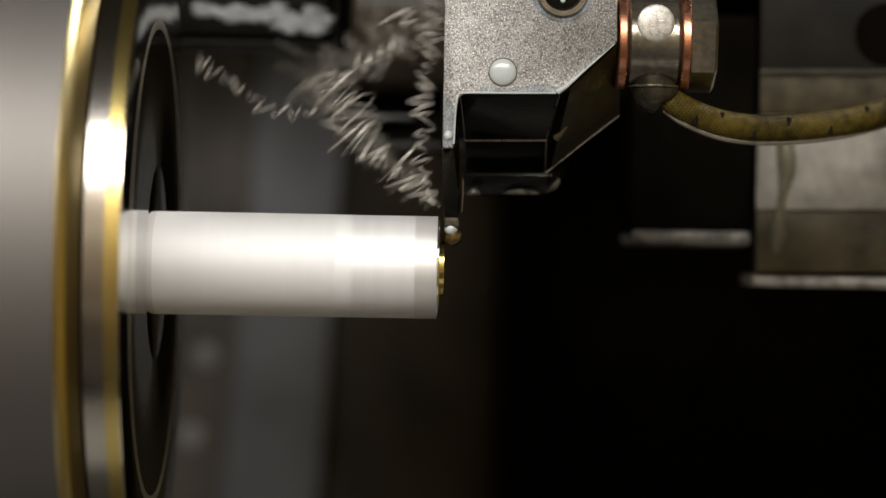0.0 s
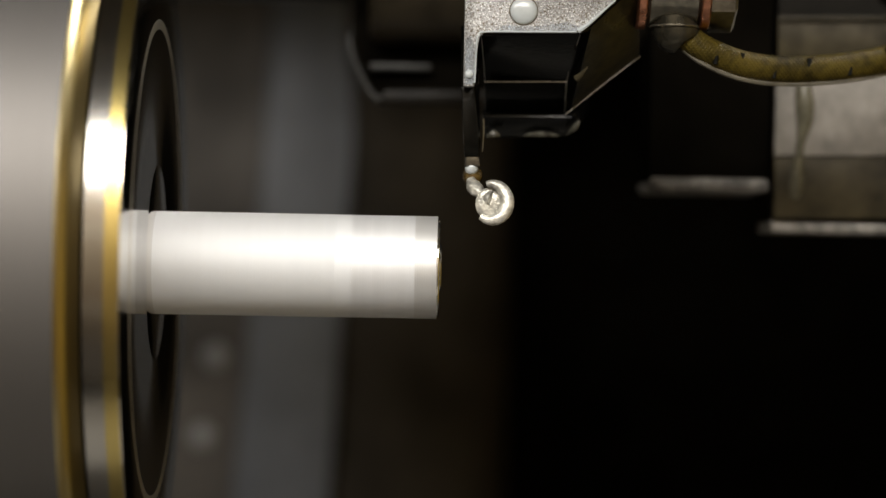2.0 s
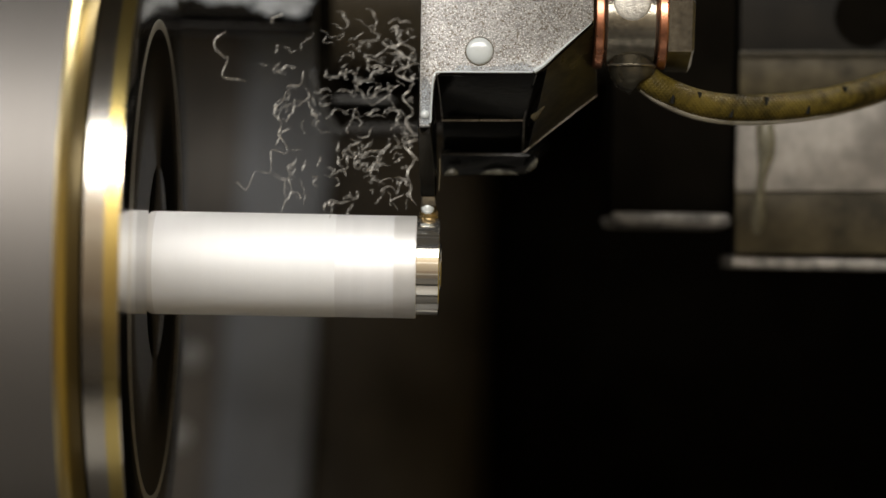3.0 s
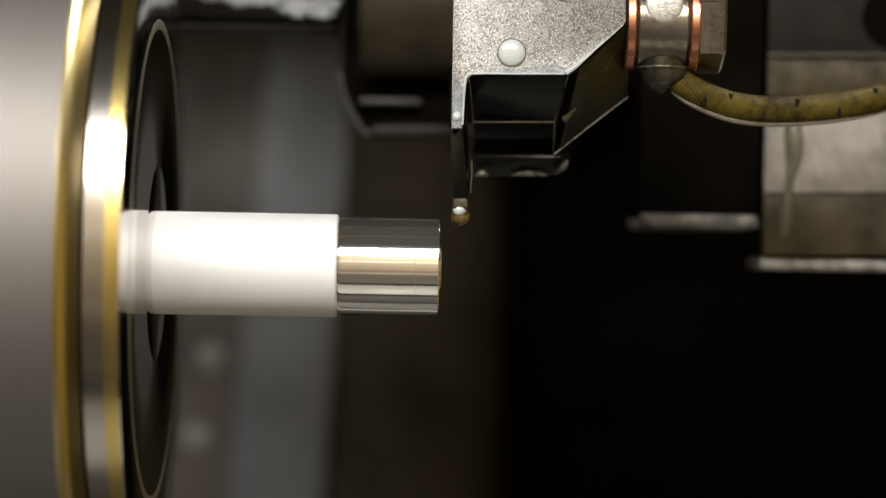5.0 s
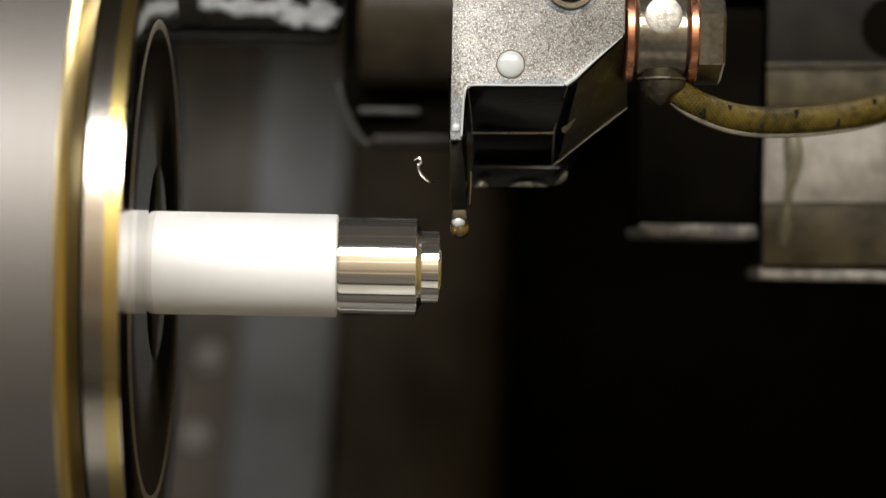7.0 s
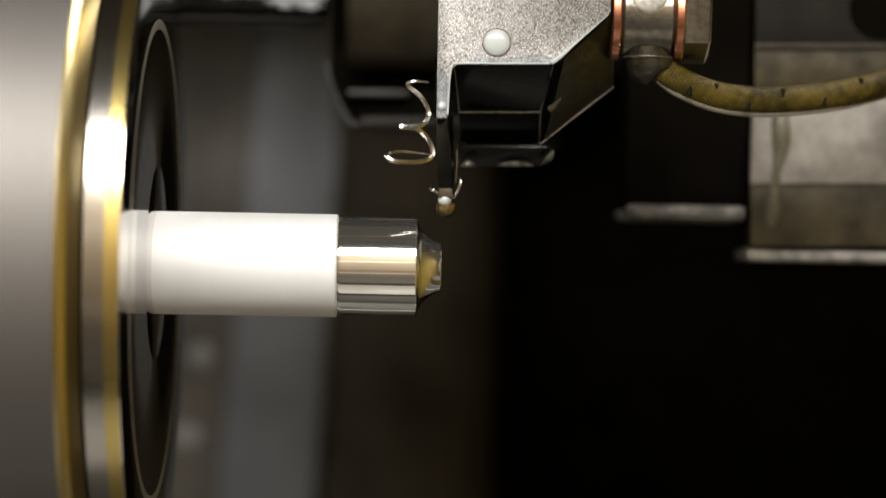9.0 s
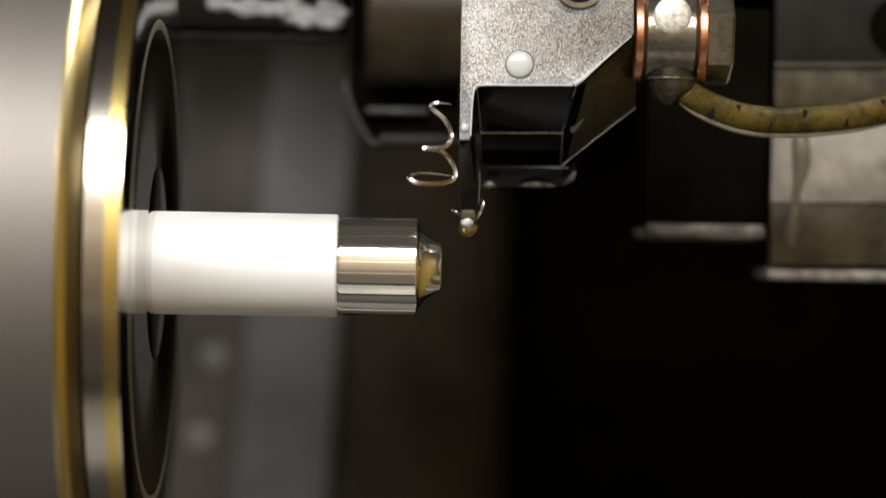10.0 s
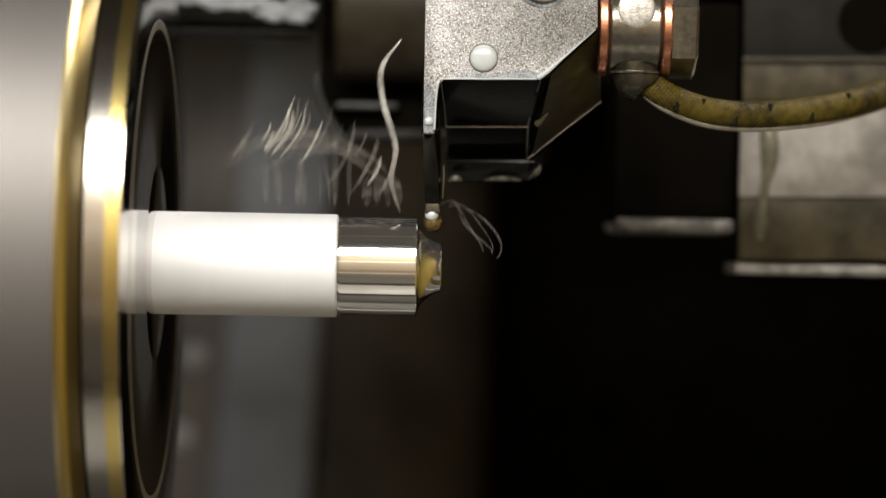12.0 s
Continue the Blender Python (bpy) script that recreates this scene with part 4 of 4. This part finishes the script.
def chip_helix():
    """The open coil that hangs on the holder's edge."""
    bm = []
    line = spline([(1.07, -8, 28.76), (-1.65, -10, 28.86), (-3.48, -9, 28.14), (-0.35, -8, 25.4), (1.19, -7, 22.14), (-0.24, -9, 19.45), (-4.77, -11, 18.81), (-0.84, -8, 18.36), (1.69, -6, 15.63), (2.11, -6, 12.79),
                   (-0.71, -8, 11.46), (-5.61, -11, 11.31), (-7.84, -11, 12.49), (-5.06, -8, 13.6), (1.74, -5, 13.17)], 9)
    ribbon(bm, line, 1.0, 0.4)
    return swarf("chip_spiral", bm, "open spiral of bright chip hanging on the holder", CHIP)


def chip_loop():
    bm = []
    ribbon(bm, spline([(2.24, 2, 7.44), (1.76, 0, 5.91), (2.66, 1, 5.31), (6.4, -3, 3.73), (7.96, -5, 5.48), (8.41, -5, 7.72), (7.06, -3, 8.34)], 7), 0.6, 0.4)
    return swarf("chip_loop", bm, "small loop of chip round the insert", CHIP)


def chip_scrap():
    bm = []
    ribbon(bm, spline([(-6.82, -4, 19.37), (-5.7, -5, 19.85), (-5.19, -5, 18.87), (-5.79, -5, 17.87), (-4.77, -4, 15.93), (-3.01, -3, 14.75), (-0.79, -1, 15.34)], 6), 0.55, 0.4)
    return swarf("chip_scrap", bm, "thin scrap of curled chip on the blade", CHIP)


KNOB = mat("white_chip", (0.80, 0.78, 0.70), 0.32, 0.5, 0.35, 700.0, 0.7, 1400.0)
CHIPS = {"facing_tangle": facing_tangle(), "facing_spray": facing_spray(), "facing_ball": facing_ball(), "turning_cloud": turning_cloud(),
         "step_cloud": step_cloud(), "second_coil": second_coil(), "finish_smoke": finish_smoke(), "finish_fan": finish_fan(),
         "falling_tail": falling_tail(), "finish_ball": finish_ball(), "chip_knob": chip_knob(), "chip_helix": chip_helix(), "chip_loop": chip_loop(), "chip_scrap": chip_scrap()}
for key, old in (("third_coil", "second_coil"), ("fourth_cloud", "turning_cloud"), ("last_tail", "falling_tail"), ("first_tail", "falling_tail")):
    CHIPS[key] = copy_thing(CHIPS[old], pose(0, 0, H))
TRAY = -262.0


# seconds, and the tool's travel along and across the bar in millimetres
TRAVEL = [
    (0.0, 0, 0), (0.5, -0.14, -3.27), (1.0, -0.07, -6.7), (1.1, 3, -7.03), (1.2, 3.86, 2.65), (1.3, 4.29, 13.41),
    (2.0, 4.29, 13.41), (2.1, 3.22, 10.39), (2.2, 2.03, 7.11), (2.3, 2.05, 6.24), (2.4, 2.06, 5.36), (2.5, 1.08, 4.6), (2.6, 0.2, 4.58), (2.7, -1.3, 4.55), (3.0, -5.17, 4.48), (3.2, -7.55, 4.43),
    (4.4, -22.79, 4.15), (4.5, -22.87, 8.15), (4.7, -0.77, 9.81), (4.8, 1.39, 7.85), (5.0, 1.83, 4.23), (5.2, 0.34, 3.71), (5.5, -3.65, 3.57), (5.7, -4.93, 4.73), (5.8, -3.6, 7.26), (5.9, 1.56, 5.6),
    (6.0, 1.85, 3.49), (6.2, 0.37, 2.58), (6.5, -3.13, 2.27), (6.7, -4.78, 3.74), (6.8, 1.2, 4.6), (7.0, 1.68, 1.73), (7.2, 0.02, 0.95), (7.5, -3.35, 0.89), (7.65, -3.53, 3.76), (7.8, 1.6, 3.61),
    (8.0, 1.66, 0.23), (8.2, -0.21, -0.05), (8.4, -2.47, 0.28), (8.5, -2.64, 3.03), (8.6, 1.62, 2.11), (8.75, 1.3, -0.4), (8.8, 0.42, -0.54), (8.9, -0.72, 0.31), (9.0, -1.46, 6.42), (9.2, 3.89, 7.77),
    (9.5, 4.06, 7.73), (9.8, 3.77, 7.72), (10.0, 3.61, 1.77), (10.2, 3.55, -0.36), (10.5, 3.46, -1.09), (10.8, 1.44, -1.4), (11.0, 0.4, -1.54), (11.5, -2.87, -0.05), (12.0, -4.27, 3),
]


def slide(name_layer, rows):
    walk(name_layer, [(t, pose(x * MM, 0, 0)) for t, x in rows])


def motions():
    walk(TURRET, [(t, pose(x * MM, 0, H + z * MM)) for t, x, z in TRAVEL])
    walk(COVER, [(t, pose(x * MM, 0, H)) for t, x, z in TRAVEL])
    spin = [(i / 30, pose(0, 0, H + AXZ * MM, -80.0 * i)) for i in range(361)]
    walk(THE_CHUCK, spin)
    walk(BAR, spin)
    # the cut works its way along: each skin of stock draws back in front of the tool
    slide(LAYERS["raw_sleeve"], [(0, 0), (2.62, 0), (2.7, -0.6), (3.0, -4.6), (3.2, -7.0), (4.4, -22.15), (12, -22.15)])
    for layer, (a, b) in zip(LAYERS["layers"], ((5.18, 5.6), (6.18, 6.6), (7.12, 7.5), (8.1, 8.4))):
        slide(layer, [(0, 0), (a, 0), (b, -5.2), (12, -5.2)])
    for i, disc in enumerate(LAYERS["discs"]):
        a = 0.1 + 0.18 * i
        slide(disc, [(0, 0), (a, 0), (a + 0.15, -8.5), (12, -8.5)])

    def flight(name, rows, k):
        """From the tray into the cut and back down; rows: seconds, x, z in millimetres, turn about the bar's line."""
        ob = CHIPS[name]
        x = -120 + 22 * k
        first, last = rows[0][0], rows[-1][0]
        down = pose(x * MM, 0.1, H + (TRAY - (46 if name == "finish_ball" else 0)) * MM)
        full = [] if first <= 0 else [(0, down), (first - 0.034, down)]
        full += [(t, pose(a * MM, 0, H + b * MM, 0, c)) for t, a, b, c in rows]
        if last < 12:
            full += [(last + 0.067, down), (12, down)]
        walk(ob, full)

    def whirl(name, t, k, before, after, speed, early=(0, -4), late=(0, 4)):
        """A chip that spins about the cut at a number of degrees each thirtieth of a second, and stands as built at t."""
        rows = []
        for i in range(-round(before * 30), round(after * 30) + 1):
            s = i / 30
            drift = early if i < 0 else late
            f = abs(s) / 0.1
            rows.append((t + s, drift[0] * f, drift[1] * f, max(-80.0, min(80.0, speed * i))))
        flight(name, rows, k)

    whirl("facing_tangle", 0.0, 0, 0.0, 0.2, 5.0, late=(1, 2))
    whirl("facing_spray", 0.5, 1, 0.17, 0.13, 4.0)
    whirl("facing_ball", 1.0, 2, 0.27, 0.04, 9.0, early=(-1, 2))
    flight("turning_cloud", [(2.7, 4, -3, 5), (2.83, 2, 2, -4), (2.967, 0, 0, -1.5), (3.0, 0, 0, 0), (3.033, 0, 0, 1.5), (3.13, -1, 1, 5), (3.3, -4, 0, -6), (3.5, -6.5, 1, 4), (3.7, -9, -1, -3), (3.9, -11, 1, 3), (4.1, -14, 0, -4), (4.3, -16, 0, 4), (4.4, -17.5, 0, 0)], 3)
    whirl("step_cloud", 5.5, 4, 0.14, 0.06, 2.5)
    whirl("second_coil", 6.5, 5, 0.14, 0.1, -2.5, early=(1, -6), late=(1, 6))
    whirl("finish_smoke", 11.5, 6, 0.07, 0.07, 3.0)
    whirl("finish_fan", 12.0, 7, 0.07, 0.0, 2.5)
    whirl("falling_tail", 5.66, 8, 0.07, 0.1, 5.0, early=(-6, 6), late=(2, -26))
    whirl("third_coil", 7.4, 12, 0.1, 0.1, -3.0, early=(0, -8), late=(-1, 6))
    flight("fourth_cloud", [(8.12, 5, -4, 6), (8.25, 4, -2, 0), (8.38, 2, 0, -5)], 13)
    whirl("first_tail", 6.7, 15, 0.04, 0.04, 4.0, early=(0, 20), late=(0, -24))
    whirl("last_tail", 11.63, 14, 0.04, 0.1, 4.0, late=(6, -6))
    whirl("finish_ball", 11.9, 17, 0.1, 0.04, 7.0)

    def ride(name, t0, t1, ref, k):
        """A chip that clings to the tool from t0 to t1."""
        ob = CHIPS[name]
        x = -120 + 22 * k
        ts = sorted({t0, t1, *[r[0] for r in TRAVEL if t0 < r[0] < t1]})
        def at(t):
            for (a, x0, z0), (b, x1, z1) in zip(TRAVEL, TRAVEL[1:]):
                if a <= t <= b:
                    f = (t - a) / (b - a)
                    return x0 + (x1 - x0) * f, z0 + (z1 - z0) * f
        rx, rz = at(ref)
        down = pose(x * MM, 0.1, H + TRAY * MM)
        walk(ob, [(0, down), (t0 - 0.034, down)] + [(t, pose((at(t)[0] - rx) * MM, 0, H + (at(t)[1] - rz) * MM)) for t in ts] + [(t1 + 0.067, down), (12, down)])

    ride("chip_scrap", 6.76, 7.28, 7.0, 16)
    ride("chip_knob", 1.07, 2.63, 1.5, 9)
    ride("chip_helix", 8.6, 11.03, 10.5, 10)
    ride("chip_loop", 8.6, 11.1, 10.5, 11)


motions()
